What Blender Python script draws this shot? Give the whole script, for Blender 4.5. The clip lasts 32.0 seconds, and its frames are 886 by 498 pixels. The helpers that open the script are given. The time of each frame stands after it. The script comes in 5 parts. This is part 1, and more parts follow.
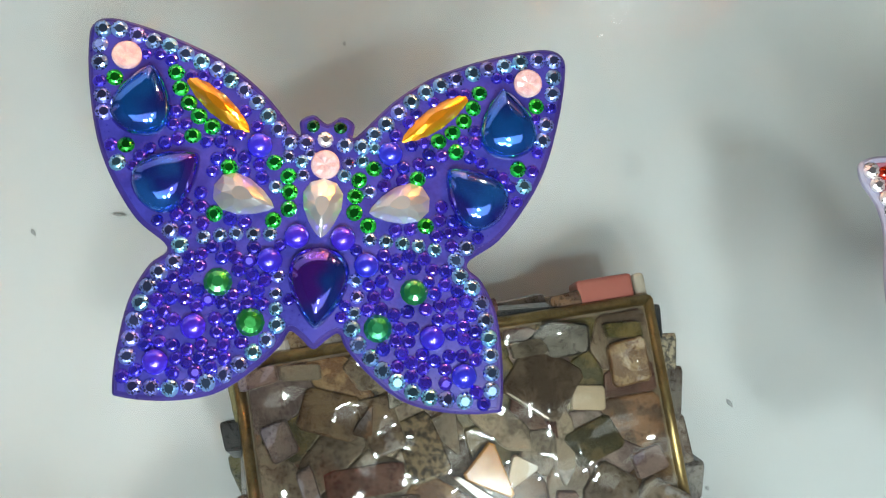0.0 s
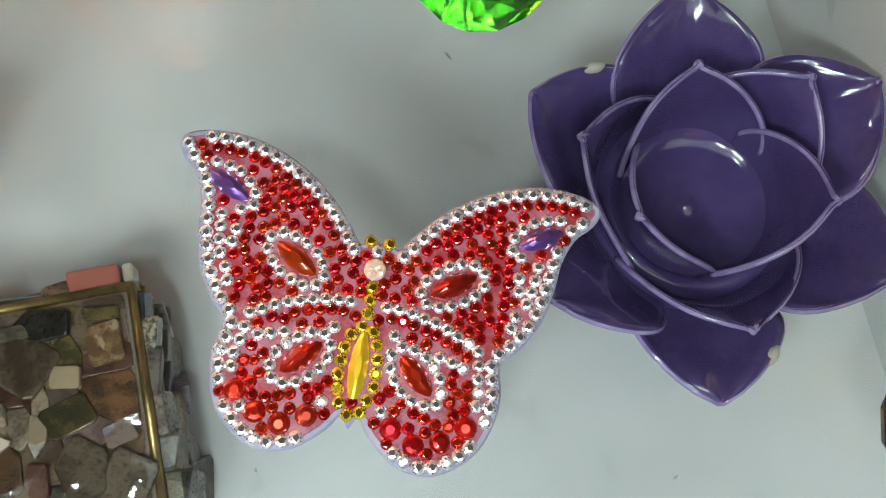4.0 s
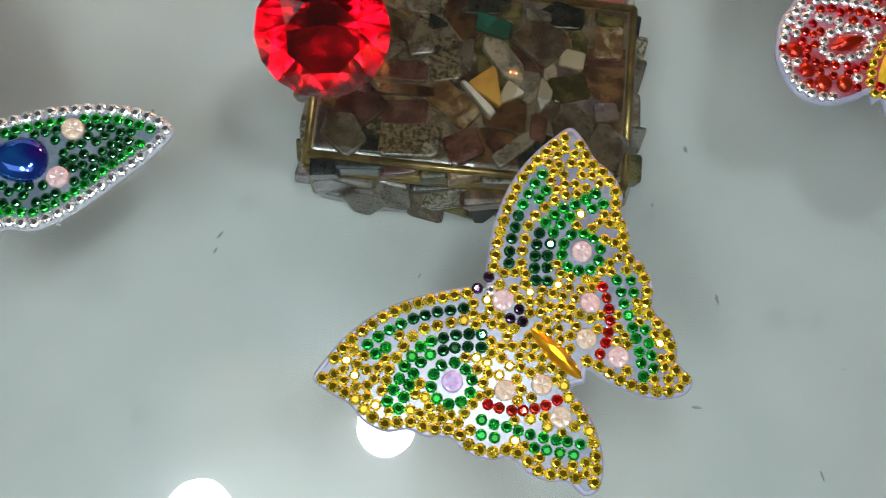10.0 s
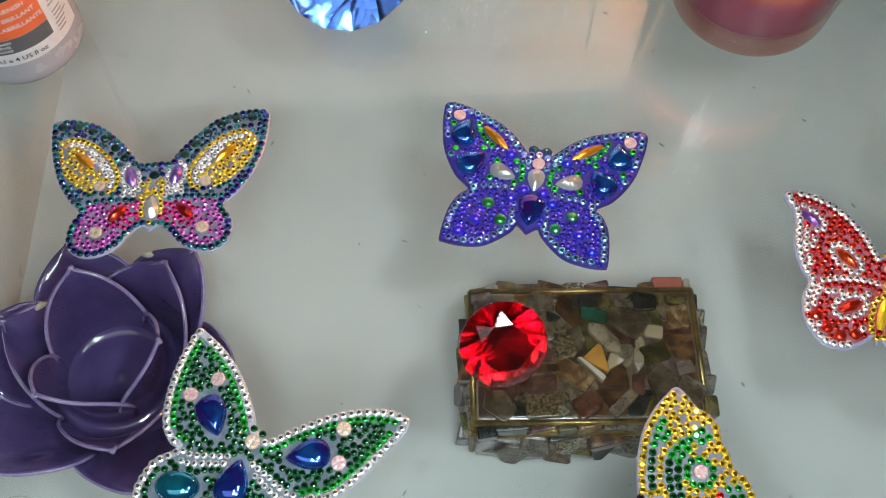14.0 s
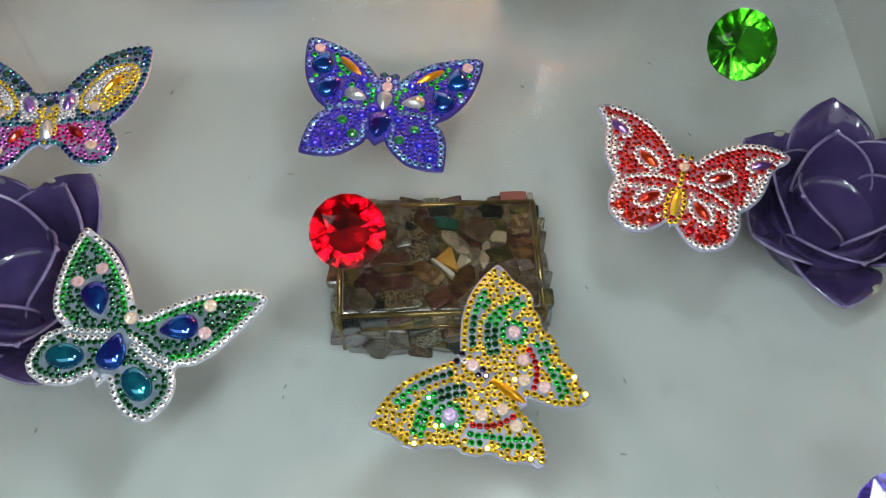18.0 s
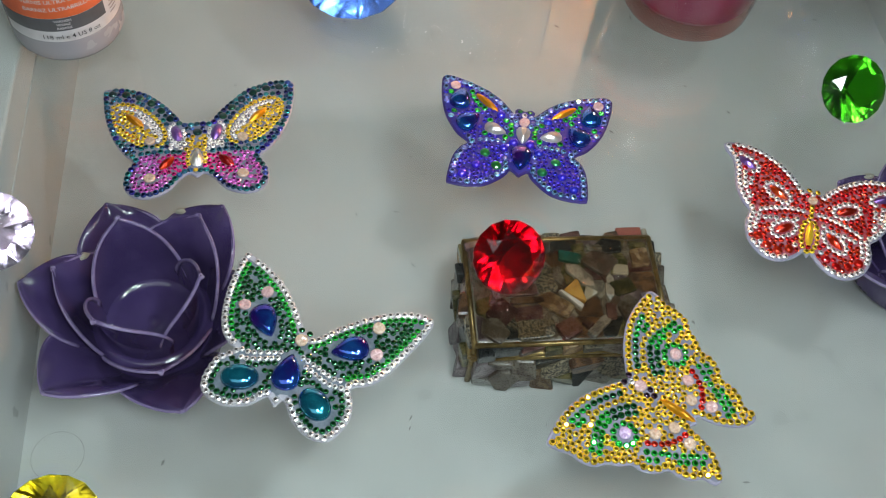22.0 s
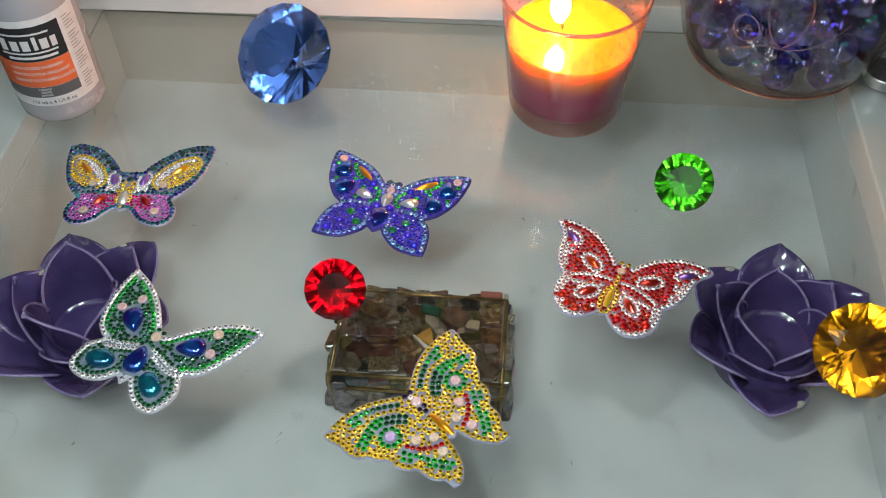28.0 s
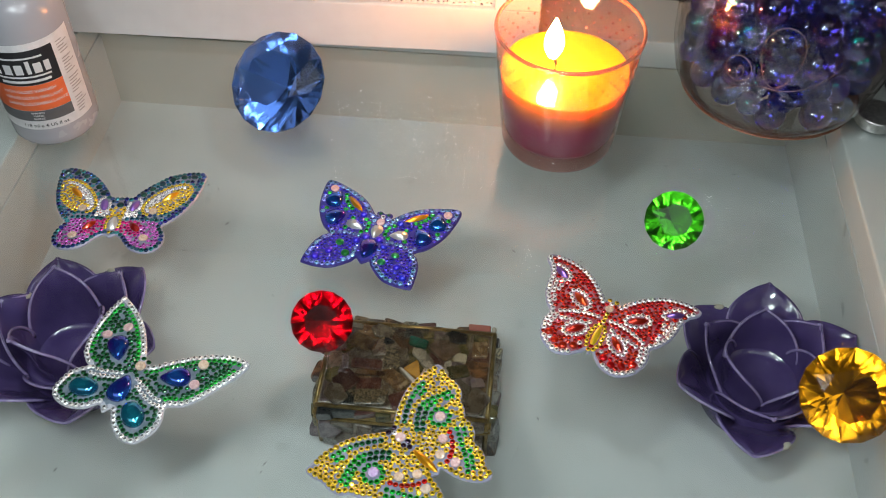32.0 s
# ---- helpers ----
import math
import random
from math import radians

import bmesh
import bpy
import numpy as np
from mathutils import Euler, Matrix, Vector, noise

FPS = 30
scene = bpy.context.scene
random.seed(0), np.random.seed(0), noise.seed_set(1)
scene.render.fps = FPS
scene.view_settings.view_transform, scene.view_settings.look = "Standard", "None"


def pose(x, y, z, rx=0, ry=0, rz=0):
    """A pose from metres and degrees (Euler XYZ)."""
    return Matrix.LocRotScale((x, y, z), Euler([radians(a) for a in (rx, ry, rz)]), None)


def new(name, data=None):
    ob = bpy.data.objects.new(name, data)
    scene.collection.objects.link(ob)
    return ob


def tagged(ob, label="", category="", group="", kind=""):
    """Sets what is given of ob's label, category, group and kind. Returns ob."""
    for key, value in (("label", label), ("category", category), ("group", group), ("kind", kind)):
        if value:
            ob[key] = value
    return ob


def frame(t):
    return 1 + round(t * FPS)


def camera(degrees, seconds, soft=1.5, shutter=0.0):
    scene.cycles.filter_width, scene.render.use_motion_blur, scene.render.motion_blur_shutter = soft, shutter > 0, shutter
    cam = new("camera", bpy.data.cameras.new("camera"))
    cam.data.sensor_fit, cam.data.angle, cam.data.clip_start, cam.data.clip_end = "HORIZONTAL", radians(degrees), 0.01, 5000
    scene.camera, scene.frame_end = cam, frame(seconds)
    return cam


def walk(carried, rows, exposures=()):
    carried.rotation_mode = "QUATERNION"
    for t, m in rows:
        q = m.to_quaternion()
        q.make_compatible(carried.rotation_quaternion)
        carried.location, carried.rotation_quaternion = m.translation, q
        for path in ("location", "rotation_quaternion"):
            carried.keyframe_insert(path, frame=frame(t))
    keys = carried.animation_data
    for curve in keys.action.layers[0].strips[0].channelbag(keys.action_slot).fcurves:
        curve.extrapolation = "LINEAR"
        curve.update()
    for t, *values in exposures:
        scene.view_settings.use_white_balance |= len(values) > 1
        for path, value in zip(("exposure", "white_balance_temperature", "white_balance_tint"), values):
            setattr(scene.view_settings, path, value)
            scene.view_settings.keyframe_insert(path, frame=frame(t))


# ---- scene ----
from mathutils.geometry import delaunay_2d_cdt

# ---- camera and its path ----
cam = camera(49.28, 32.0, soft=1.0, shutter=0.2)
PATH = [
    (0, 0.0027, -0.0167, 0.1481, 8.35, -4.98, -10.06),
    (0.5, 0.0106, -0.0252, 0.1511, 8.56, -5.43, -7.97),
    (1, 0.0242, -0.0312, 0.1582, 9.25, -5.06, -6.46),
    (1.5, 0.0374, -0.0414, 0.1628, 9.95, -4.88, -6.31),
    (2, 0.0526, -0.0485, 0.1658, 10.58, -4.71, -6.96),
    (2.5, 0.0730, -0.0556, 0.1697, 11.22, -4.40, -8.29),
    (3, 0.0890, -0.0586, 0.1719, 12.04, -4.54, -10.03),
    (3.5, 0.1008, -0.0609, 0.1735, 12.49, -4.54, -11.48),
    (5.5, 0.1203, -0.0533, 0.1662, 13.26, -3.87, -14.81),
    (6, 0.1093, -0.0516, 0.1667, 12.97, -3.77, -14.60),
    (6.5, 0.0977, -0.0579, 0.1678, 12.92, -3.68, -13.21),
    (7, 0.0894, -0.0703, 0.1773, 13.10, -2.94, -10.32),
    (7.5, 0.0642, -0.0971, 0.1898, 13.33, -4.02, -5.95),
    (8, 0.0521, -0.1180, 0.1899, 12.85, -3.57, -1.64),
    (8.5, 0.0390, -0.1269, 0.1913, 12.96, -3.50, 1.14),
    (9, 0.0315, -0.1329, 0.1940, 12.89, -3.66, 2.82),
    (9.5, 0.0197, -0.1352, 0.1935, 13.02, -3.70, 3.91),
    (10, 0.0081, -0.1412, 0.1966, 13.16, -3.26, 4.63),
    (10.5, -0.0131, -0.1383, 0.2005, 13.28, -2.23, 3.12),
    (11, -0.0282, -0.1408, 0.2117, 13.50, -2.57, -0.38),
    (11.5, -0.0482, -0.1339, 0.2173, 15.30, -2.67, -2.74),
    (12, -0.0649, -0.1386, 0.2492, 17.83, -1.82, -3.31),
    (12.5, -0.0612, -0.1397, 0.2621, 21.51, -0.91, -3.28),
    (13, -0.0468, -0.1464, 0.2663, 23.48, -0.76, -3.24),
    (13.5, -0.0429, -0.1557, 0.2804, 26.55, -0.40, -2.81),
    (15.5, 0.0065, -0.1912, 0.3046, 28.25, -0.53, 2.38),
    (16, 0.0231, -0.1991, 0.3081, 28.74, -0.48, 2.36),
    (16.5, 0.0397, -0.2096, 0.3080, 28.80, -0.53, 1.53),
    (17, 0.0456, -0.2215, 0.3112, 28.63, -0.77, 0.61),
    (17.5, 0.0288, -0.2299, 0.3180, 28.74, -0.83, -0.75),
    (18, 0.0040, -0.2269, 0.3184, 28.22, -1.17, -3.65),
    (18.5, -0.0226, -0.2133, 0.3159, 28.47, -2.00, -5.34),
    (19, -0.0478, -0.2107, 0.3116, 28.85, -2.68, -6.62),
    (19.5, -0.0684, -0.2166, 0.3082, 29.48, -3.14, -7.78),
    (20, -0.0761, -0.2254, 0.3106, 29.88, -3.19, -8.34),
    (20.5, -0.0867, -0.2307, 0.3187, 30.82, -3.78, -8.24),
    (21, -0.0900, -0.2340, 0.3182, 31.62, -4.38, -7.51),
    (21.5, -0.0854, -0.2366, 0.3186, 32.29, -4.60, -6.08),
    (22, -0.0798, -0.2400, 0.3141, 32.53, -4.50, -5.27),
    (22.5, -0.0704, -0.2388, 0.3190, 32.60, -4.71, -5.04),
    (23, -0.0654, -0.2410, 0.3214, 32.81, -4.82, -4.34),
    (23.5, -0.0464, -0.2440, 0.3249, 32.78, -4.41, -3.86),
    (24, -0.0283, -0.2497, 0.3326, 33.20, -3.77, -3.49),
    (24.5, -0.0104, -0.2600, 0.3384, 33.76, -2.90, -3.23),
    (25, -0.0003, -0.2683, 0.3438, 34.15, -2.02, -2.80),
    (25.5, 0.0115, -0.2756, 0.3439, 35.29, -1.38, -1.87),
    (27.5, 0.0600, -0.3165, 0.3496, 39.87, 0.56, 3.80),
    (28, 0.0613, -0.3193, 0.3567, 40.40, 0.62, 4.66),
    (28.5, 0.0610, -0.3215, 0.3589, 41.19, 0.60, 5.13),
    (29, 0.0591, -0.3251, 0.3562, 41.35, 0.42, 5.57),
    (29.5, 0.0571, -0.3246, 0.3563, 41.66, 0.24, 5.85),
    (30, 0.0591, -0.3184, 0.3535, 41.34, 0.09, 6.14),
    (30.5, 0.0616, -0.3138, 0.3548, 41.31, -0.07, 6.13),
    (31, 0.0617, -0.3118, 0.3559, 41.31, -0.34, 5.90),
    (31.5, 0.0626, -0.3107, 0.3546, 41.53, -0.45, 5.75),
    (32, 0.0641, -0.3133, 0.3607, 41.54, -0.39, 5.43),
]
EXPOSURES = [(0.0, 0.90), (2.0, 0.79), (3.5, 0.60), (6.0, 0.46), (7.0, 0.42), (8.0, 0.28), (10.0, 0.18), (12.0, 0.2), (13.0, 0.34), (17.0, 0.18), (22.0, 0.17), (28.0, 0.12), (32.0, 0.1)]
walk(cam, [(t, pose(x, y, z, rx, ry, rz)) for t, x, y, z, rx, ry, rz in PATH], EXPOSURES)

# ---- light ----
TRAY = -0.085      # inner bottom of the display table; the glass top lies at z = 0
world = bpy.data.worlds.new("world")
scene.world = world
world.use_nodes = True
world.node_tree.nodes["Background"].inputs[0].default_value = (0.55, 0.6, 0.62, 1)
world.node_tree.nodes["Background"].inputs[1].default_value = 0.25


def lamp(name, kind, energy, color, m, **more):
    data = bpy.data.lights.new(name, kind)
    data.energy, data.color = energy, color
    if "radius" in more:
        data.shadow_soft_size = more["radius"]
    if "size" in more:
        data.shape, data.size, data.size_y = "RECTANGLE", more["size"][0], more["size"][1]
    ob = new(name, data)
    ob.matrix_world = m
    return ob


# the torch moves with the camera; five still lamps near its way stand in
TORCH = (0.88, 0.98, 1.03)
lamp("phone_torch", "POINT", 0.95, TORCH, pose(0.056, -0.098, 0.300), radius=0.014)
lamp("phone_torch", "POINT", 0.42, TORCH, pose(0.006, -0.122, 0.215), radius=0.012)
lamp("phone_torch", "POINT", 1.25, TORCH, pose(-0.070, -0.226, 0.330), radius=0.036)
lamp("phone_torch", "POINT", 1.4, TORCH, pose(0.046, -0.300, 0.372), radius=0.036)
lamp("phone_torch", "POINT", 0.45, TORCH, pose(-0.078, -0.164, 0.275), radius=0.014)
# unseen soft lamp, added to fill in the shadows
lamp("ceiling_lamp", "AREA", 10.0, (0.95, 0.98, 0.98), pose(-0.1, -1.0, 1.88), size=(2.6, 1.0))


# ---- materials ----
def nodes_of(name):
    m = bpy.data.materials.new(name)
    m.use_nodes = True
    t = m.node_tree
    return m, t, t.nodes["Principled BSDF"]


def rgba(c):
    return (c[0], c[1], c[2], 1.0)


def mottled(name, a, b, scale=40.0, rough=0.4, bump=0.0, bump_scale=None, detail=5.0, metallic=0.0, coat=0.0, low=0.35, high=0.65, spread=0.0, **inputs):
    """Two colours mixed by noise at two scales, with fine relief; spread: how far objects differ from each other."""
    m, t, p = nodes_of(name)
    co = t.nodes.new("ShaderNodeTexCoord")
    n1 = t.nodes.new("ShaderNodeTexNoise")
    n1.inputs["Scale"].default_value, n1.inputs["Detail"].default_value = scale, detail
    n2 = t.nodes.new("ShaderNodeTexNoise")
    n2.inputs["Scale"].default_value, n2.inputs["Detail"].default_value = scale * 7.3, 3.0
    t.links.new(co.outputs["Object"], n1.inputs["Vector"])
    t.links.new(co.outputs["Object"], n2.inputs["Vector"])
    add = t.nodes.new("ShaderNodeMath")
    add.operation = "MULTIPLY_ADD"
    add.inputs[1].default_value = 0.35
    t.links.new(n2.outputs["Fac"], add.inputs[0])
    t.links.new(n1.outputs["Fac"], add.inputs[2])
    ramp = t.nodes.new("ShaderNodeMapRange")
    ramp.inputs["From Min"].default_value, ramp.inputs["From Max"].default_value = low + 0.175, high + 0.175
    t.links.new(add.outputs[0], ramp.inputs["Value"])
    mix = t.nodes.new("ShaderNodeMix")
    mix.data_type = "RGBA"
    mix.inputs["A"].default_value, mix.inputs["B"].default_value = rgba(a), rgba(b)
    t.links.new(ramp.outputs["Result"], mix.inputs["Factor"])
    last = mix.outputs["Result"]
    if spread:
        info = t.nodes.new("ShaderNodeObjectInfo")
        hue = t.nodes.new("ShaderNodeHueSaturation")
        val = t.nodes.new("ShaderNodeMapRange")
        val.inputs["To Min"].default_value, val.inputs["To Max"].default_value = 1 - spread, 1 + spread
        t.links.new(info.outputs["Random"], val.inputs["Value"])
        t.links.new(val.outputs["Result"], hue.inputs["Value"])
        t.links.new(last, hue.inputs["Color"])
        last = hue.outputs["Color"]
    t.links.new(last, p.inputs["Base Color"])
    rr = t.nodes.new("ShaderNodeMapRange")
    rr.inputs["To Min"].default_value, rr.inputs["To Max"].default_value = rough * 0.75, min(1.0, rough * 1.3)
    t.links.new(n2.outputs["Fac"], rr.inputs["Value"])
    t.links.new(rr.outputs["Result"], p.inputs["Roughness"])
    if bump:
        bp = t.nodes.new("ShaderNodeBump")
        bp.inputs["Strength"].default_value, bp.inputs["Distance"].default_value = bump, 0.0006
        if bump_scale:
            n3 = t.nodes.new("ShaderNodeTexNoise")
            n3.inputs["Scale"].default_value, n3.inputs["Detail"].default_value = bump_scale, 4.0
            t.links.new(co.outputs["Object"], n3.inputs["Vector"])
            t.links.new(n3.outputs["Fac"], bp.inputs["Height"])
        else:
            t.links.new(n2.outputs["Fac"], bp.inputs["Height"])
        t.links.new(bp.outputs["Normal"], p.inputs["Normal"])
    p.inputs["Metallic"].default_value = metallic
    p.inputs["Coat Weight"].default_value = coat
    p.inputs["Coat Roughness"].default_value = 0.04
    for key, value in inputs.items():
        p.inputs[key.replace("_", " ")].default_value = value
    return m


def stone_of(name, color, metallic=0.55, rough=0.16, spread=0.3, film=0.0, hue=0.006):
    """A foil-backed faceted acrylic stone: coloured mirror under clear gloss, no two quite alike."""
    m, t, p = nodes_of(name)
    info = t.nodes.new("ShaderNodeObjectInfo")
    h = t.nodes.new("ShaderNodeHueSaturation")
    h.inputs["Color"].default_value = rgba(color)
    v = t.nodes.new("ShaderNodeMapRange")
    v.inputs["To Min"].default_value, v.inputs["To Max"].default_value = 1 - spread, 1 + spread
    u = t.nodes.new("ShaderNodeMapRange")
    u.inputs["To Min"].default_value, u.inputs["To Max"].default_value = 0.5 - hue, 0.5 + hue
    w = t.nodes.new("ShaderNodeMath")
    w.operation = "FRACT"
    k = t.nodes.new("ShaderNodeMath")
    k.operation = "MULTIPLY"
    k.inputs[1].default_value = 7.31
    t.links.new(info.outputs["Random"], v.inputs["Value"])
    t.links.new(info.outputs["Random"], k.inputs[0])
    t.links.new(k.outputs[0], w.inputs[0])
    t.links.new(w.outputs[0], u.inputs["Value"])
    t.links.new(v.outputs["Result"], h.inputs["Value"])
    t.links.new(u.outputs["Result"], h.inputs["Hue"])
    t.links.new(h.outputs["Color"], p.inputs["Base Color"])
    p.inputs["Metallic"].default_value, p.inputs["Roughness"].default_value = metallic, rough
    p.inputs["Coat Weight"].default_value, p.inputs["Coat Roughness"].default_value = 1.0, 0.03
    if film:
        p.inputs["Thin Film Thickness"].default_value = film
        p.inputs["Thin Film IOR"].default_value = 1.8
    return m


def iris_of(name, deep, bright, flush, rough=0.1):
    """A domed stone with its foil's shimmer painted into the colour: three tones that run into each other, differently
    on every stone.
    """
    m, t, p = nodes_of(name)
    co, info, n = (t.nodes.new("ShaderNode" + k) for k in ("TexCoord", "ObjectInfo", "TexNoise"))
    n.noise_dimensions = "4D"
    n.inputs["Scale"].default_value, n.inputs["Detail"].default_value = 150.0, 1.5
    k = t.nodes.new("ShaderNodeMath")
    k.operation = "MULTIPLY"
    k.inputs[1].default_value = 37.0
    t.links.new(info.outputs["Random"], k.inputs[0])
    t.links.new(k.outputs[0], n.inputs["W"])
    t.links.new(co.outputs["Object"], n.inputs["Vector"])
    ramp = t.nodes.new("ShaderNodeValToRGB")
    ramp.color_ramp.elements[0].position, ramp.color_ramp.elements[0].color = 0.36, rgba(bright)
    ramp.color_ramp.elements[1].position, ramp.color_ramp.elements[1].color = 0.66, rgba(flush)
    ramp.color_ramp.elements.new(0.52).color = rgba(deep)
    t.links.new(n.outputs["Fac"], ramp.inputs["Fac"])
    t.links.new(ramp.outputs["Color"], p.inputs["Base Color"])
    p.inputs["Metallic"].default_value, p.inputs["Roughness"].default_value = 0.8, rough
    p.inputs["Coat Weight"].default_value, p.inputs["Coat Roughness"].default_value = 1.0, 0.02
    return m


def clear(name, color, ior=1.5, rough=0.0, film=0.0):
    m, t, p = nodes_of(name)
    p.inputs["Base Color"].default_value = rgba(color)
    p.inputs["Transmission Weight"].default_value = 1.0
    p.inputs["IOR"].default_value, p.inputs["Roughness"].default_value = ior, rough
    if film:
        p.inputs["Thin Film Thickness"].default_value = film
        p.inputs["Thin Film IOR"].default_value = 1.9
    return m


def sheet_glass(name, tint=(0.965, 0.985, 0.975), rough=(0.012, 0.06), smudge=0.0):
    """A clear pane: lets all light through and mirrors as glass does."""
    m, t, p = nodes_of(name)
    t.nodes.remove(p)
    out = t.nodes["Material Output"]
    see = t.nodes.new("ShaderNodeBsdfTransparent")
    see.inputs[0].default_value = rgba(tint)
    shine = t.nodes.new("ShaderNodeBsdfGlossy")
    shine.inputs["Roughness"].default_value = 0.02
    facing = t.nodes.new("ShaderNodeLayerWeight")
    facing.inputs["Blend"].default_value = 0.5
    power = t.nodes.new("ShaderNodeMath")
    power.operation = "POWER"
    power.inputs[1].default_value = 5.0
    t.links.new(facing.outputs["Facing"], power.inputs[0])
    fr = t.nodes.new("ShaderNodeMath")
    fr.operation = "MULTIPLY_ADD"
    fr.inputs[1].default_value, fr.inputs[2].default_value = 0.92, 0.07
    t.links.new(power.outputs[0], fr.inputs[0])
    co = t.nodes.new("ShaderNodeTexCoord")
    n = t.nodes.new("ShaderNodeTexNoise")
    n.inputs["Scale"].default_value, n.inputs["Detail"].default_value = 9.0, 6.0
    rr = t.nodes.new("ShaderNodeMapRange")
    rr.inputs["From Min"].default_value, rr.inputs["From Max"].default_value = 0.35, 0.75
    rr.inputs["To Min"].default_value, rr.inputs["To Max"].default_value = rough
    t.links.new(co.outputs["Object"], n.inputs["Vector"])
    t.links.new(n.outputs["Fac"], rr.inputs["Value"])
    t.links.new(rr.outputs["Result"], shine.inputs["Roughness"])
    # a film of smudges spreads part of the mirrored light
    haze = t.nodes.new("ShaderNodeBsdfGlossy")
    haze.inputs["Roughness"].default_value = 0.16
    film = t.nodes.new("ShaderNodeMixShader")
    film.inputs[0].default_value = smudge
    t.links.new(shine.outputs[0], film.inputs[1])
    t.links.new(haze.outputs[0], film.inputs[2])
    mix = t.nodes.new("ShaderNodeMixShader")
    t.links.new(fr.outputs[0], mix.inputs[0])
    t.links.new(see.outputs[0], mix.inputs[1])
    t.links.new(film.outputs[0], mix.inputs[2])
    t.links.new(mix.outputs[0], out.inputs["Surface"])
    return m


WHITE = mottled("white_lacquer", (0.66, 0.67, 0.655), (0.74, 0.745, 0.73), 6, 0.22, 0.05)
LINING = mottled("tray_lining", (0.60, 0.615, 0.60), (0.70, 0.71, 0.695), 9, 0.3, 0.08, low=0.3, high=0.6)
# back wall only: darker and more khaki than the other sides
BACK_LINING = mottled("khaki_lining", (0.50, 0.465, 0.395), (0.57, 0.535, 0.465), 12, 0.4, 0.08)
SMUDGE = mottled("grey_scuff", (0.28, 0.28, 0.27), (0.42, 0.42, 0.41), 300, 0.6)
GLASS = sheet_glass("table_glass", smudge=0.08)
COAT = sheet_glass("clear_resin", (0.87, 0.80, 0.70), (0.03, 0.12))
GLAZE = mottled("purple_glaze", (0.070, 0.044, 0.150), (0.110, 0.073, 0.212), 60, 0.1, 0.05, bump_scale=45, coat=0.6)
GLAZE_EDGE = mottled("thin_glaze_edge", (0.26, 0.19, 0.42), (0.40, 0.31, 0.55), 200, 0.14, coat=0.6)
BISQUE = mottled("chipped_clay", (0.50, 0.46, 0.37), (0.62, 0.58, 0.49), 400, 0.8, 0.3)
BRASS = mottled("aged_brass", (0.20, 0.13, 0.05), (0.40, 0.28, 0.11), 180, 0.32, 0.15, metallic=0.85)
RESIN = mottled("smoky_resin", (0.15, 0.125, 0.09), (0.27, 0.23, 0.175), 120, 0.18, 0.3, coat=0.8)


# ---- mesh helpers ----
MM = 0.001


def mesh_of(bm, name, material, smooth=False, turned=True):
    me = bpy.data.meshes.new(name)
    if turned:
        bmesh.ops.recalc_face_normals(bm, faces=bm.faces)
    for fc in bm.faces:
        fc.smooth = smooth
    bm.to_mesh(me)
    bm.free()
    if material:
        me.materials.append(material)
    return me


def part(name, bm, material, parent, label="", smooth=False, m=None):
    me = bm if isinstance(bm, bpy.types.Mesh) else mesh_of(bm, name, material, smooth)
    ob = new(name, me)
    ob.parent = parent
    if m is not None:
        ob.matrix_local = m
    if label:
        tagged(ob, label)
    return ob


def thing(name, label, category, m=None, group="", kind=""):
    ob = new(name)
    ob.empty_display_size = 0.01
    if m is not None:
        ob.matrix_world = m
    return tagged(ob, label, category, group, kind)


def box_bm(x0, x1, y0, y1, z0, z1, bevel=0.0, segments=2):
    bm = bmesh.new()
    bmesh.ops.create_cube(bm, size=1)
    for v in bm.verts:
        v.co = Vector(((x0 + x1) / 2 + v.co.x * (x1 - x0), (y0 + y1) / 2 + v.co.y * (y1 - y0), (z0 + z1) / 2 + v.co.z * (z1 - z0)))
    if bevel:
        bmesh.ops.bevel(bm, geom=bm.edges[:], offset=bevel, segments=segments, affect="EDGES", profile=0.5)
    return bm


def lathe(profile, steps=48, close=False):
    """Turns (r, z) pairs round the z axis; points on the axis are shared."""
    bm = bmesh.new()
    rings = []
    for r, z in profile:
        if r < 1e-7:
            rings.append([bm.verts.new((0, 0, z))])
        else:
            rings.append([bm.verts.new((r * math.cos(2 * math.pi * k / steps), r * math.sin(2 * math.pi * k / steps), z)) for k in range(steps)])
    pairs = list(zip(rings, rings[1:])) + ([(rings[-1], rings[0])] if close else [])
    for a, b in pairs:
        for k in range(steps):
            q = [a[k % len(a)], a[(k + 1) % len(a)], b[(k + 1) % len(b)], b[k % len(b)]]
            q = [v for i, v in enumerate(q) if v not in q[:i]]
            if len(q) > 2:
                bm.faces.new(q)
    return bm


def tube(points, radius, sides=6, closed=False):
    bm = bmesh.new()
    pts = [Vector(p) for p in points]
    n = len(pts)
    rings = []
    for i, p in enumerate(pts):
        a = pts[(i - 1) % n] if closed or i else p
        b = pts[(i + 1) % n] if closed or i < n - 1 else p
        d = (b - a).normalized()
        side = d.cross(Vector((0, 0, 1)))
        side = side.normalized() if side.length > 1e-4 else Vector((1, 0, 0))
        up = side.cross(d)
        r = radius(i / max(1, n - 1)) if callable(radius) else radius
        rings.append([bm.verts.new(p + (side * math.cos(2 * math.pi * k / sides) + up * math.sin(2 * math.pi * k / sides)) * r) for k in range(sides)])
    for i in range(n if closed else n - 1):
        a, b = rings[i], rings[(i + 1) % n]
        for k in range(sides):
            bm.faces.new((a[k], a[(k + 1) % sides], b[(k + 1) % sides], b[k]))
    if not closed:
        bm.faces.new(rings[0])
        bm.faces.new(rings[-1])
    return bm


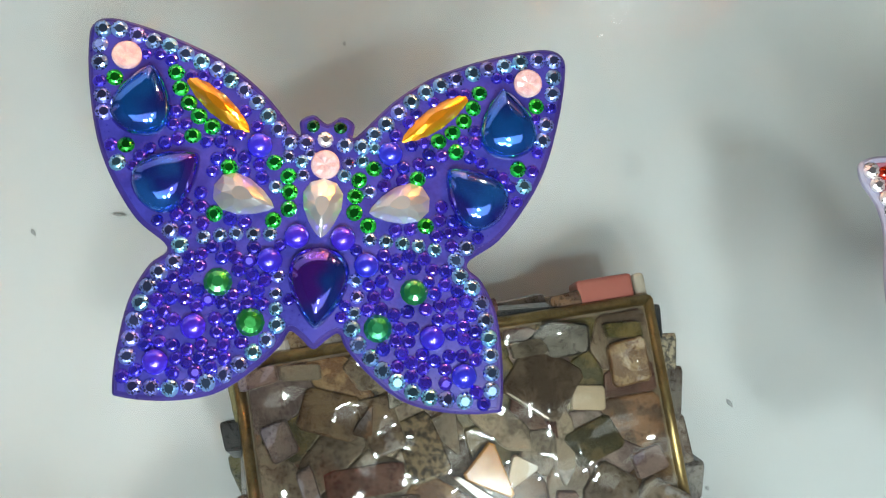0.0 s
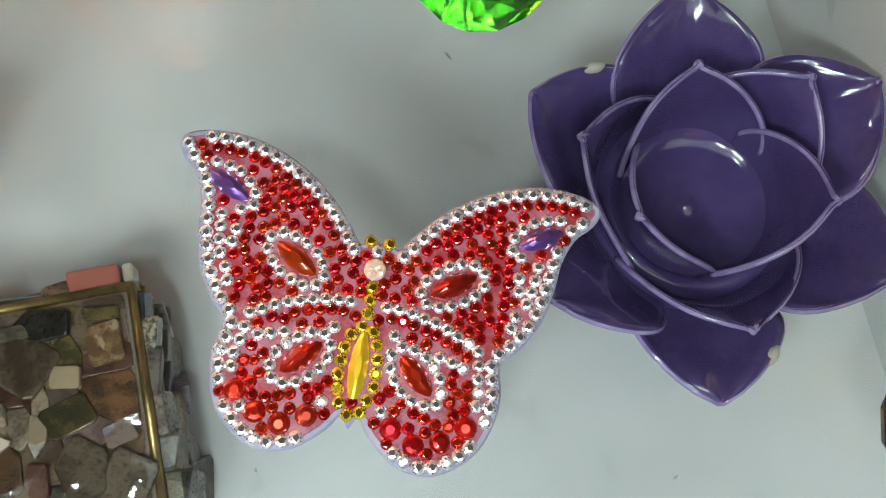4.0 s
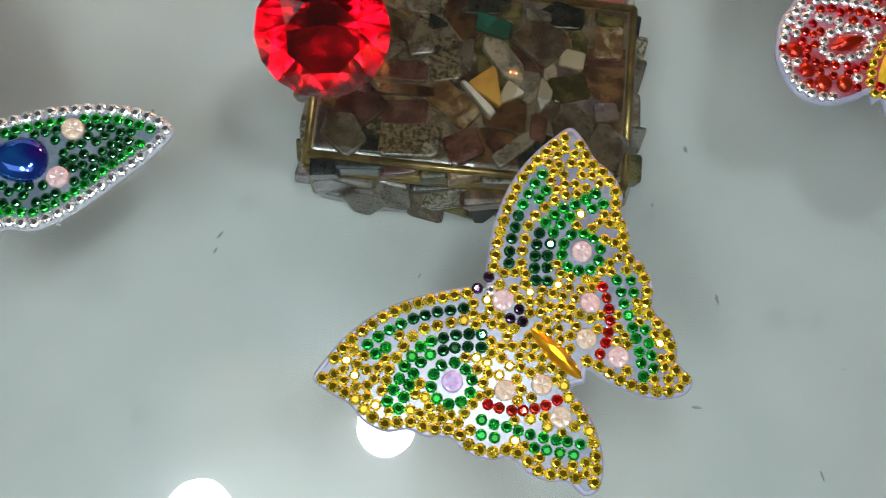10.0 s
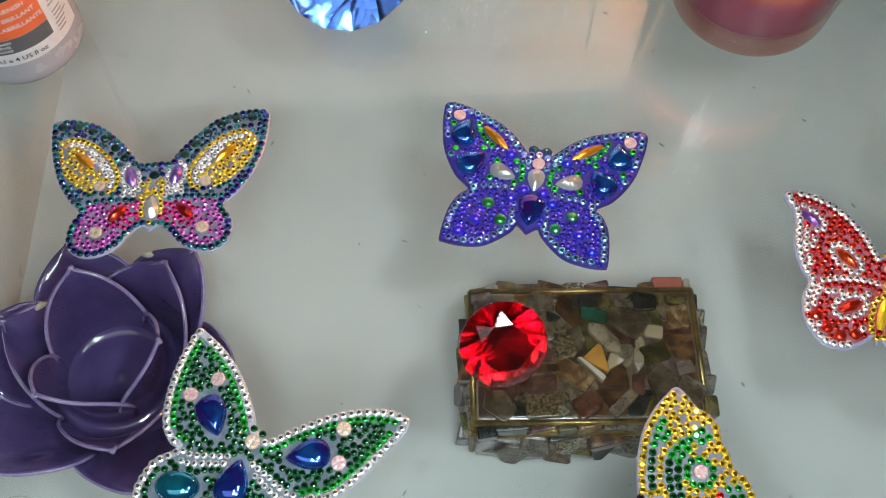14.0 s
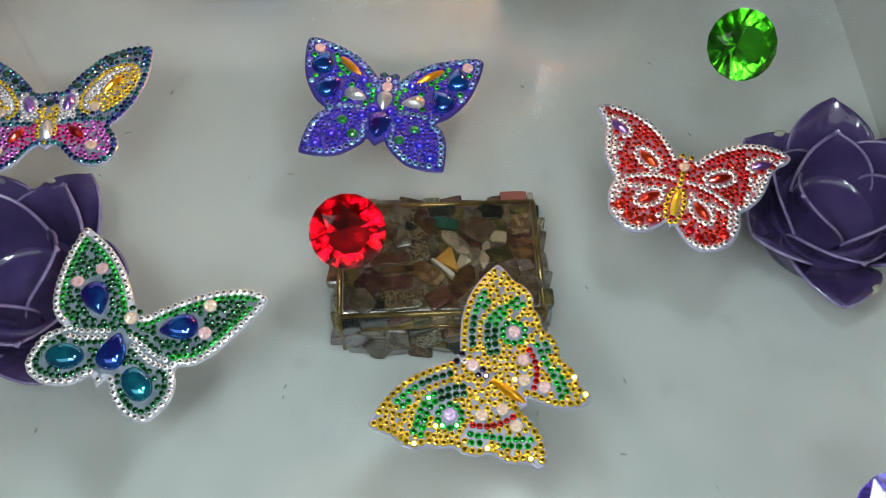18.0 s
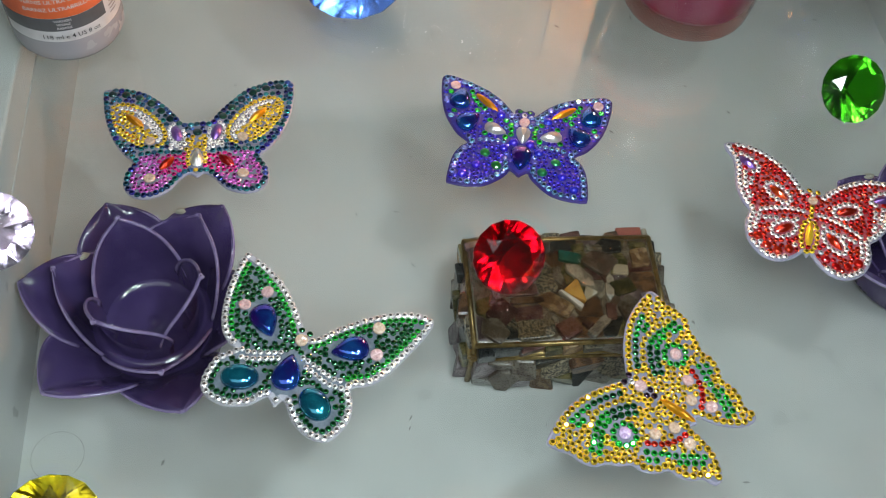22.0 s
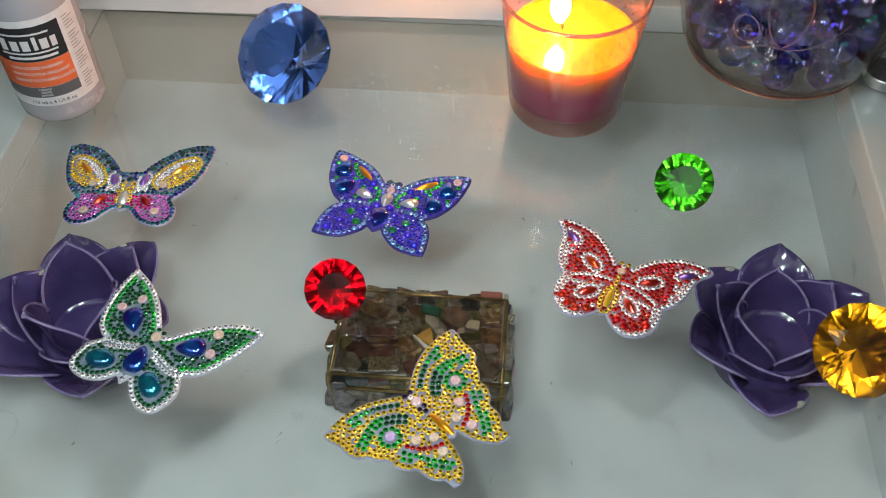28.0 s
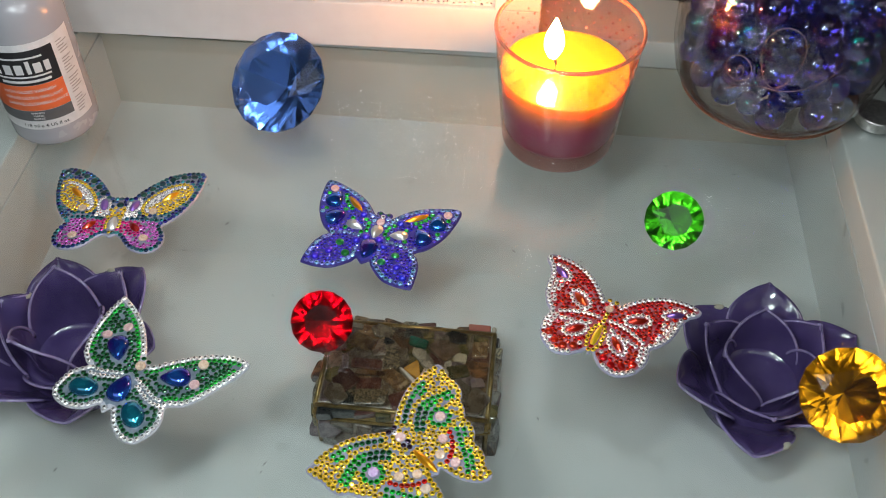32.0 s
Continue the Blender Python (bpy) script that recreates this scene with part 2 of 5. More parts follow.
def spline(points, per=6, closed=True):
    """A smooth line through the points (Catmull-Rom); a repeated point makes a corner."""
    pts = np.array(points, float)
    n = len(pts)
    out = []
    for i in range(n if closed else n - 1):
        p0, p1, p2, p3 = (pts[(i + k) % n] if closed else pts[min(max(i + k, 0), n - 1)] for k in (-1, 0, 1, 2))
        if np.allclose(p1, p2):
            continue
        for u in np.arange(per) / per:
            out.append(0.5 * (2 * p1 + (p2 - p0) * u + (2 * p0 - 5 * p1 + 4 * p2 - p3) * u * u + (3 * p1 - p0 - 3 * p2 + p3) * u**3))
    if not closed:
        out.append(pts[-1])
    return np.array(out)


def inset_line(line, d):
    """A closed line moved inwards by d (it runs clockwise)."""
    nxt, prv = np.roll(line, -1, 0), np.roll(line, 1, 0)
    t = nxt - prv
    t /= np.linalg.norm(t, axis=1)[:, None] + 1e-9
    area = 0.5 * np.sum(line[:, 0] * nxt[:, 1] - nxt[:, 0] * line[:, 1])
    s = 1.0 if area > 0 else -1.0
    return line + s * d * np.stack([-t[:, 1], t[:, 0]], 1)


def inside(line, p):
    x, y = p
    a, b = line, np.roll(line, -1, 0)
    cross = (a[:, 1] > y) != (b[:, 1] > y)
    with np.errstate(divide="ignore", invalid="ignore"):
        xs = a[:, 0] + (y - a[:, 1]) / (b[:, 1] - a[:, 1]) * (b[:, 0] - a[:, 0])
    return bool(np.sum(cross & (x < xs)) % 2)


def line_distance(line, p):
    a, b = line, np.roll(line, -1, 0)
    d = b - a
    u = np.clip(((p - a) * d).sum(1) / ((d * d).sum(1) + 1e-12), 0, 1)
    return float(np.min(np.linalg.norm(a + u[:, None] * d - p, axis=1)))


def slab(line, z0, z1, bevel):
    """A plate of a closed outline with softened upper and lower edges."""
    nxt = np.roll(line, -1, 0)
    if np.sum(line[:, 0] * nxt[:, 1] - nxt[:, 0] * line[:, 1]) < 0:
        line = line[::-1]
    bm = bmesh.new()
    inner = inset_line(line, bevel)
    rings = [[bm.verts.new((x, y, z)) for x, y in ln] for ln, z in ((inner, z0), (line, z0 + bevel), (line, z1 - bevel), (inner, z1))]
    n = len(line)
    for a, b in zip(rings, rings[1:]):
        for k in range(n):
            bm.faces.new((a[k], a[(k + 1) % n], b[(k + 1) % n], b[k]))
    pts, _, faces, *_ = delaunay_2d_cdt([Vector(p) for p in inner * 1000], [(k, (k + 1) % n) for k in range(n)], [], 1, 1e-5)
    for z, flip in ((z0, True), (z1, False)):
        vs = [bm.verts.new((p.x / 1000, p.y / 1000, z)) for p in pts]
        for fc in faces:
            fc = [vs[i] for i in fc]
            if ((fc[1].co - fc[0].co).cross(fc[2].co - fc[0].co).z < 0) != flip:
                fc.reverse()
            bm.faces.new(fc)
    return bm


# ---- the display table ----
X0, X1, Y0, Y1 = -0.211, 0.2535, -0.30, 0.197     # inner walls
OX0, OX1, OY0, OY1 = -0.246, 0.2885, -0.335, 0.245  # outer edge
RIM = -0.0065

ground = tagged(new("floor", mesh_of(box_bm(-1.6, 1.6, -1.6, 1.6, -0.56, -0.5), "floor", mottled("grey_laminate", (0.42, 0.42, 0.41), (0.55, 0.55, 0.535), 5, 0.4, 0.2))), "pale grey laminate floor of the room", "floor", kind="structure")
# unseen room shell, toned dark so that the stones mirror little light
PLASTER = mottled("plaster", (0.17, 0.17, 0.168), (0.21, 0.21, 0.207), 3, 0.8, 0.1)
for nm, b in (("wall_north", (-1.6, 1.6, 1.6, 1.7, -0.5, 1.9)), ("wall_south", (-1.6, 1.6, -1.7, -1.6, -0.5, 1.9)), ("wall_east", (1.6, 1.7, -1.6, 1.6, -0.5, 1.9)), ("wall_west", (-1.7, -1.6, -1.6, 1.6, -0.5, 1.9))):
    tagged(new(nm, mesh_of(box_bm(*b), nm, PLASTER)), "unseen grey plaster wall added round the room", "wall", kind="structure")
tagged(new("ceiling", mesh_of(box_bm(-1.6, 1.6, -1.6, 1.6, 1.9, 2.0), "ceiling", PLASTER)), "unseen grey plaster ceiling added over the room", "ceiling", kind="structure")

table = thing("display_table", "white lacquered display table with a recessed tray under glass", "table", pose(0, 0, -0.5))
UP = pose(0, 0, 0.5)
part("tray_bottom", box_bm(X0 - 0.012, X1 + 0.012, Y0 - 0.012, Y1 + 0.012, TRAY - 0.012, TRAY), LINING, table, m=UP)
for b in ((X0 - 0.012, X0, Y0, Y1), (X1, X1 + 0.012, Y0, Y1), (X0 - 0.012, X1 + 0.012, Y0 - 0.012, Y0)):
    part("tray_side", box_bm(*b, TRAY, RIM - 0.0205), LINING, table, m=UP)
part("tray_back", box_bm(X0 - 0.012, X1 + 0.012, Y1, Y1 + 0.012, TRAY, RIM - 0.0205), BACK_LINING, table, "back wall of the tray, toned darker and khaki", m=UP)
for b in ((OX0, X0, OY0, OY1), (X1, OX1, OY0, OY1), (X0, X1, Y1, OY1), (X0, X1, OY0, Y0)):
    part("rim", box_bm(*b, RIM - 0.02, RIM, 0.0012), WHITE, table, m=UP)
for b in ((OX0, OX0 + 0.018, OY0, OY1), (OX1 - 0.018, OX1, OY0, OY1), (OX0, OX1, OY0, OY0 + 0.018), (OX0, OX1, OY1 - 0.018, OY1)):
    part("apron", box_bm(b[0] + 0.001, b[1] - 0.001, b[2] + 0.001, b[3] - 0.001, -0.11, RIM - 0.021, 0.001), WHITE, table, m=UP)
for lx in (OX0 + 0.03, OX1 - 0.03):
    for ly in (OY0 + 0.03, OY1 - 0.03):
        part("leg", box_bm(lx - 0.025, lx + 0.025, ly - 0.025, ly + 0.025, -0.5, -0.111, 0.002), WHITE, table, m=UP)
part("glass_top", box_bm(OX0 + 0.002, OX1 - 0.002, OY0 + 0.002, OY1 - 0.002, -0.005, 0.0, 0.0006, 1), GLASS, table, "clear glass top pane", m=UP)

# dark strip added for the dark look of the glass edge
DARK_EDGE = mottled("dark_edge_seal", (0.03, 0.032, 0.03), (0.06, 0.062, 0.058), 200, 0.4)
for b in ((OX0 - 0.004, OX0 + 0.0015, OY0, OY1), (OX1 - 0.0015, OX1 + 0.004, OY0, OY1), (OX0 + 0.0018, OX1 - 0.0018, OY0 - 0.004, OY0 + 0.0015), (OX0 + 0.0018, OX1 - 0.0018, OY1 - 0.0015, OY1 + 0.004)):
    part("edge_seal", box_bm(*b, RIM + 0.0003, 0.0004, 0.0005), DARK_EDGE, table, "dark strip round the glass edge", m=UP)

# scuffs and crumbs on the tray's bottom
rs = random.Random(5)
bm = bmesh.new()
for k in range(60):
    x, y = rs.uniform(X0 + 0.02, X1 - 0.02), rs.uniform(-0.19, Y1 - 0.02)
    l, w, a = rs.uniform(0.0004, 0.0018), rs.uniform(0.0002, 0.0006), rs.uniform(0, math.pi)
    c, s = math.cos(a), math.sin(a)
    ring = [bm.verts.new((x + c * u * l - s * v * w, y + s * u * l + c * v * w, TRAY + h)) for h in (0.0002, 0.0006) for u, v in ((-1, 0), (-0.3, -1), (0.7, -0.8), (1, 0.1), (0.2, 1))]
    bm.faces.new(ring[5:])
    for i in range(5):
        bm.faces.new((ring[i], ring[(i + 1) % 5], ring[5 + (i + 1) % 5], ring[5 + i]))
# the ring that a round foot has left
for k in range(60):
    a0, a1 = 2 * math.pi * k / 60, 2 * math.pi * (k + 1) / 60
    if noise.noise(Vector((3 * math.cos(a0), 3 * math.sin(a0), 2.0))) > -0.25:
        bm.faces.new([bm.verts.new((-0.1964 + q * math.cos(a), -0.0843 + q * math.sin(a), TRAY + 0.0003)) for q, a in ((0.01059, a0), (0.01084, a0), (0.01084, a1), (0.01059, a1))])
tagged(new("crumbs", mesh_of(bm, "crumbs", SMUDGE)), "tiny grey crumbs and scuffs on the white tray", "crumbs", kind="stuff")

# ---- glazed lotus bowls ----
def petal_surface(r0, r1, width, rise, cup, curl, nu=20, nv=14):
    """Points of one petal along +x: a cupped blade that climbs outwards to a drawn-out tip."""
    grid = []
    for i in range(nu + 1):
        u = i / nu
        k = (0.66 + 0.34 * math.sin(math.pi * min(1.0, u / 0.55) / 2)) * max(0.0, 1 - max(0.0, (u - 0.50) / 0.50) ** 2.5) ** 0.85
        k = max(k, 0.03)
        tip = max(0.0, u - 0.75) / 0.25
        row = []
        for j in range(nv + 1):
            v = 2 * j / nv - 1
            q = (v * k) ** 2
            x = r0 + (r1 - r0) * u - 0.20 * (r1 - r0) * q * u + 0.04 * (r1 - r0) * tip * tip
            z = rise * (0.5 * u + 0.5 * (1 - (1 - u) ** 2)) + cup * q * (1 - 0.5 * u) - curl * tip * tip + 0.0006 * math.sin(7 * v + 5 * u)
            row.append(Vector((x, v * k * width, z)))
        grid.append(row)
    return grid


def petal_bm(grid, thick):
    bm = bmesh.new()
    nu, nv = len(grid), len(grid[0])
    top = [[bm.verts.new(p) for p in row] for row in grid]
    low = [[bm.verts.new(p + Vector((0.0, 0.0, -thick))) for p in row] for row in grid]
    for i in range(nu - 1):
        for j in range(nv - 1):
            bm.faces.new((top[i][j], top[i][j + 1], top[i + 1][j + 1], top[i + 1][j]))
            bm.faces.new((low[i][j], low[i + 1][j], low[i + 1][j + 1], low[i][j + 1]))
    rim = [(i, 0) for i in range(nu)] + [(nu - 1, j) for j in range(1, nv)] + [(i, nv - 1) for i in range(nu - 2, -1, -1)] + [(0, j) for j in range(nv - 2, 0, -1)]
    for (a, b), (c, d) in zip(rim, rim[1:] + rim[:1]):
        bm.faces.new((top[a][b], top[c][d], low[c][d], low[a][b]))
    return bm


def petal_rim(grid, thick):
    nv = len(grid[0])
    grid = grid[len(grid) // 3:]
    return [row[0] + Vector((0, 0, -thick * 0.45)) for row in grid] + [grid[-1][j] + Vector((0, 0, -thick * 0.45)) for j in range(1, nv - 1)] + [row[-1] + Vector((0, 0, -thick * 0.45)) for row in reversed(grid)]


def upright_petal(r0, r1, half, rise, flare, nu=20, nv=16):
    """Points of one standing petal about +x: it wraps round the cup and ends in a tip that leans outwards."""
    grid = []
    for i in range(nu + 1):
        u = i / nu
        k = max(0.03, (0.90 + 0.10 * math.sin(math.pi * min(1.0, u / 0.4) / 2)) * (1 - max(0.0, (u - 0.30) / 0.70) ** 1.9))
        tip = max(0.0, u - 0.6) / 0.4
        row = []
        for j in range(nv + 1):
            v = 2 * j / nv - 1
            a = radians(half) * v * k
            rr = r0 + (r1 - r0) * u ** 1.25 + flare * tip * tip + 0.0012 * (1 - abs(v)) * u
            row.append(Vector((rr * math.cos(a), rr * math.sin(a), rise * (0.75 * u + 0.25 * u * u) - 0.10 * rise * tip * tip + 0.0005 * math.sin(6 * v + 4 * u))))
        grid.append(row)
    return grid


def lotus(x, y, outer, second, inner, chips, label, seed):
    """Each petal: the way it points in degrees, and how far out and how high its tip is, in mm."""
    r = random.Random(seed)
    bowl = thing("lotus_bowl", label, "bowl", pose(x, y, TRAY), group="lotus bowls")
    part("dish", lathe([(0, 0.0), (0.024, 0.0), (0.0285, 0.004), (0.0275, 0.0150), (0.0235, 0.0235), (0.0212, 0.0225), (0.0196, 0.0196), (0.0150, 0.0184), (0.0090, 0.0180), (0.0044, 0.0178), (0.0030, 0.0174), (0.0016, 0.0186), (0, 0.0189)], 48), GLAZE, bowl, smooth=True)
    n = 0
    for petals, level in ((outer, 0), (second, 1), (inner, 2)):
        base = (0.0045, 0.0105, 0.0165)[level]
        for a, far, high in petals:
            far, high, w = far * MM, high * MM - base, r.uniform(0.96, 1.05)
            if level == 0:
                g = petal_surface(0.017, far / 1.04, 0.0196 * w, high, 0.005 * r.uniform(0.8, 1.25), 0.0)
            elif level == 1:
                g = upright_petal(0.0230, far - 0.004, 62 * w, high / 0.9, 0.0040)
            else:
                g = upright_petal(0.0196, far - 0.003, 68 * w, high / 0.9, 0.0030)
            p = part("petal", petal_bm(g, 0.0028), GLAZE, bowl, smooth=True, m=pose(0, 0, base, 0, 0, a))
            part("edge", tube(petal_rim(g, 0.0028), lambda u: 0.00085, 6), GLAZE_EDGE, p, "paler glaze along the petal's edge", smooth=True)
            if n in chips:
                i, j = chips[n]
                c = g[i][j]
                bm = bmesh.new()
                bmesh.ops.create_icosphere(bm, subdivisions=2, radius=1)
                for v in bm.verts:
                    q = v.co * (1 + 0.25 * noise.noise(v.co * 2 + Vector((n, seed, 0))))
                    v.co = Vector((q.x * 0.0033, q.y * 0.0016, q.z * 0.0015))
                t = g[min(i + 1, len(g) - 1)][j] - g[max(i - 1, 0)][j]
                part("chip", bm, BISQUE, p, "bare clay where the glaze chipped off", True, pose(c.x, c.y, c.z - 0.0012, 0, 0, math.degrees(math.atan2(t.y, t.x))))
            n += 1
    return bowl


lotus(0.2055, -0.0125, ((140, 50, 37), (82, 52, 40), (19, 49, 44), (-38, 50, 39), (-101, 53, 30), (-157, 51, 40)), ((152, 34, 44), (35, 33, 47), (-93, 36, 41)), ((88, 27, 47), (195, 24, 49), (-27, 26, 48)), {0: (16, 0), 4: (16, 14)}, "purple glazed ceramic lotus bowl with chipped petals under the glass", 3)
lotus(-0.1575, -0.0315, ((113, 48, 46), (50, 50, 50), (-6, 49, 40), (-71, 54, 36), (-130, 56, 42), (172, 52, 43)), ((163, 38, 47), (55, 38, 53), (-76, 38, 45)), ((110, 27, 61), (237, 26, 61), (-7, 25, 60)), {1: (16, 14), 6: (17, 1)}, "purple glazed ceramic lotus bowl with chipped tips in the tray", 8)


# ---- box covered with polished stones ----
STONES = [mottled("polished_" + n, a, b, s * 2.6, 0.28, 0.3, bump_scale=220, coat=0.3, spread=0.4, low=0.42, high=0.58) for n, a, b, s in (
    ("warm_agate", (0.10, 0.075, 0.055), (0.23, 0.20, 0.165), 70),
    ("brown_jasper", (0.05, 0.026, 0.016), (0.17, 0.09, 0.045), 90),
    ("maroon_jasper", (0.075, 0.028, 0.024), (0.15, 0.075, 0.062), 80),
    ("moss_agate", (0.05, 0.05, 0.018), (0.18, 0.15, 0.065), 100),
    ("smoky_quartz", (0.085, 0.06, 0.045), (0.20, 0.165, 0.13), 60),
    ("dark_onyx", (0.012, 0.014, 0.014), (0.04, 0.04, 0.038), 60),
    ("milky_chalcedony", (0.13, 0.115, 0.10), (0.30, 0.275, 0.24), 60),
    ("lilac_agate", (0.115, 0.085, 0.095), (0.21, 0.165, 0.175), 90),
    ("tan_petrified_wood", (0.13, 0.07, 0.035), (0.29, 0.20, 0.11), 120),
    ("speckled_granite", (0.04, 0.034, 0.026), (0.30, 0.25, 0.17), 330),
)]
AMBER_STONE = mottled("orange_carnelian", (0.36, 0.16, 0.03), (0.5, 0.25, 0.05), 90, 0.14, 0.05, coat=0.7)
BRICK_STONE = mottled("brick_red_stone", (0.30, 0.07, 0.05), (0.36, 0.11, 0.08), 150, 0.3, 0.1)
GREEN_STONE = mottled("green_aventurine", (0.012, 0.060, 0.042), (0.03, 0.105, 0.07), 100, 0.12, coat=0.7)
PALE_STONE = mottled("pale_flint", (0.42, 0.36, 0.28), (0.55, 0.48, 0.39), 120, 0.2, coat=0.5)


def clip(poly, a, b):
    """The part of a polygon that is nearer to a than to b."""
    mid, nrm = (a + b) / 2, b - a
    out = []
    for p, q in zip(poly, poly[1:] + poly[:1]):
        dp, dq = (p - mid) @ nrm, (q - mid) @ nrm
        if dp <= 0:
            out.append(p)
        if dp * dq < 0:
            out.append(p + (q - p) * dp / (dp - dq))
    return out


def pebble(poly, height, r, tilt=0.0):
    """A cut and tumbled stone of that outline, rounded over the top; it bulges a little."""
    c = sum(poly) / len(poly)
    pts = []
    for p, q in zip(poly, poly[1:] + poly[:1]):
        e = np.linalg.norm(q - p)
        if e < 0.0006:
            continue
        pts += [p + (q - p) * 0.1, p + (q - p) * 0.9]
    if len(pts) < 4:
        return None
    bm = bmesh.new()
    tx, ty = r.uniform(-tilt, tilt), r.uniform(-tilt, tilt)
    rings = []
    for s, h in ((0.99, -0.25), (0.99, 0.7), (0.955, 0.93), (0.88, 1.0)):
        rings.append([bm.verts.new((*(c + (p - c) * s), height * h + (((p - c) * s) @ np.array((tx, ty))) * max(0, h))) for p in pts])
    for a, b in zip(rings, rings[1:]):
        for k in range(len(pts)):
            bm.faces.new((a[k], a[(k + 1) % len(pts)], b[(k + 1) % len(pts)], b[k]))
    bm.faces.new(rings[-1])
    bm.faces.new(rings[0][::-1])
    return bm


def stone_field(width, depth, nx, ny, r, jitter=0.42):
    """Crazy paving of a rectangle: random cells, as lists of corners."""
    seeds = [np.array(((i + 0.5 + r.uniform(-jitter, jitter)) / nx * width, (j + 0.5 + r.uniform(-jitter, jitter)) / ny * depth)) for i in range(nx) for j in range(ny)]
    cells = []
    for a in seeds:
        poly = [np.array(p, float) for p in ((0, 0), (width, 0), (width, depth), (0, depth))]
        for b in seeds:
            if b is not a and len(poly) > 2:
                poly = clip(poly, a, b)
        if len(poly) > 2:
            cells.append(poly)
    return cells


BW, BD, BH = 0.0850, 0.0520, 0.036
r = random.Random(21)
stone_box = thing("trinket_box", "brass-edged trinket box covered in mixed polished stones set in resin", "box", pose(0.0222, -0.0342, TRAY, 0, 0, -0.8))
part("body", box_bm(-BW / 2, BW / 2, -BD / 2, BD / 2, 0.0, 0.0255, 0.001), RESIN, stone_box)
lid = part("lid", box_bm(-BW / 2 + 0.0004, BW / 2 - 0.0004, -BD / 2 + 0.0004, BD / 2 - 0.0004, 0.0258, BH, 0.001), RESIN, stone_box, "lid of stones set in smoky resin")
for z, o in ((0.0245, 0.0011), (0.0282, 0.0012), (BH - 0.0006, 0.0003)):
    for y in (-BD / 2, BD / 2):
        part("brass_bar", tube([(-BW / 2 - o, y * (1 + o / 0.026), z), (BW / 2 + o, y * (1 + o / 0.026), z)], 0.00125, 8), BRASS, stone_box, smooth=True)
    for x in (-BW / 2, BW / 2):
        part("brass_bar", tube([(x * (1 + o / 0.0425), -BD / 2 - o, z), (x * (1 + o / 0.0425), BD / 2 + o, z)], 0.00125, 8), BRASS, stone_box, smooth=True)
for x in (-BW / 2, BW / 2):
    for y in (-BD / 2, BD / 2):
        part("brass_post", tube([(x, y, 0.0012), (x, y, BH)], 0.0014, 8), BRASS, stone_box, smooth=True)
in_x, in_y = BW - 0.0028, BD - 0.0028
for poly in stone_field(in_x, in_y, 8, 5, r, 0.5):
    c = sum(poly) / len(poly) - np.array((in_x, in_y)) / 2
    bm = pebble([p - np.array((in_x, in_y)) / 2 for p in poly], r.uniform(0.0005, 0.0011), r, 0.06)
    if bm is None:
        continue
    mat = r.choice(STONES[:2] + STONES[3:5] + STONES + STONES[7:9])
    part("stone", bm, mat, lid, m=pose(0, 0, BH - 0.0002))


def lay(material, x, y, length, width, turn, corners):
    """A chip of stone of that size (mm) on the lid; three corners make a wedge that points the way turn."""
    c, sn = math.cos(radians(turn)), math.sin(radians(turn))
    poly = []
    for k in range(corners):
        t = 2 * math.pi * (k + (0.5 if corners == 4 else 0.0) + r.uniform(-0.1, 0.1)) / corners
        grow = 1.36 if corners == 4 else 1.12
        u, v = length / 2 * math.cos(t) * grow, width / 2 * math.sin(t) * grow
        u, v = max(-length / 2, min(length / 2, u)), max(-width / 2, min(width / 2, v))
        poly.append(np.array((x + u * c - v * sn, y + u * sn + v * c)) * MM)
    bm = pebble(poly, r.uniform(0.0017, 0.0028), r, 0.12)
    if bm is not None:
        part("stone", bm, material, lid, m=pose(0, 0, BH - 0.0002))


lay(PALE_STONE, 9.5, -4.4, 10.2, 7.2, -130, 3)
lay(STONES[6], 7.4, 6.1, 17.1, 6.8, 133, 6)
lay(STONES[0], -3.7, 6.3, 12.6, 8.6, -76, 3)
lay(STONES[9], -8.9, 3.7, 13.8, 8.8, 102, 4)
lay(STONES[2], -20.9, -0.6, 16.1, 7.0, -180, 4)
lay(STONES[1], -18.2, -6.2, 15.9, 3.4, -178, 4)
lay(STONES[2], -17.9, -12.2, 13.0, 7.7, -176, 4)
lay(STONES[9], -15.9, -20.2, 18.9, 9.6, -177, 4)
lay(STONES[8], -6.1, -8.1, 17.0, 9.1, 144, 4)
lay(STONES[8], -25.8, 13.2, 12.7, 9.8, 157, 4)
lay(STONES[1], -19.4, 10.1, 10.6, 4.6, 62, 3)
lay(STONES[7], -39.0, 22.8, 8.1, 4.2, -170, 4)
lay(STONES[6], -30.5, 22.5, 8.4, 3.6, 173, 4)
lay(STONES[0], -16.5, 21.0, 12.0, 9.0, 170, 5)
lay(STONES[5], 1.8, 21.7, 13.7, 5.6, -174, 4)
lay(STONES[3], 8.5, 20.5, 6.4, 4.3, -167, 4)
lay(STONES[6], 16.0, 20.3, 8.3, 3.7, -179, 4)
lay(STONES[5], 22.6, 20.9, 14.4, 8.2, 174, 5)
lay(GREEN_STONE, 3.5, 15.4, 10.9, 5.6, 166, 4)
lay(STONES[3], 36.0, 20.8, 9.1, 3.4, 173, 4)
lay(PALE_STONE, 26.3, 8.3, 7.3, 5.4, 168, 4)
lay(STONES[8], 35.9, 13.9, 10.7, 8.3, 91, 4)
lay(STONES[6], 19.7, -0.4, 16.4, 4.2, 81, 6)
lay(STONES[2], 17.9, 3.5, 5.3, 2.6, -76, 3)
lay(STONES[3], 25.8, -0.4, 12.3, 7.9, -164, 4)
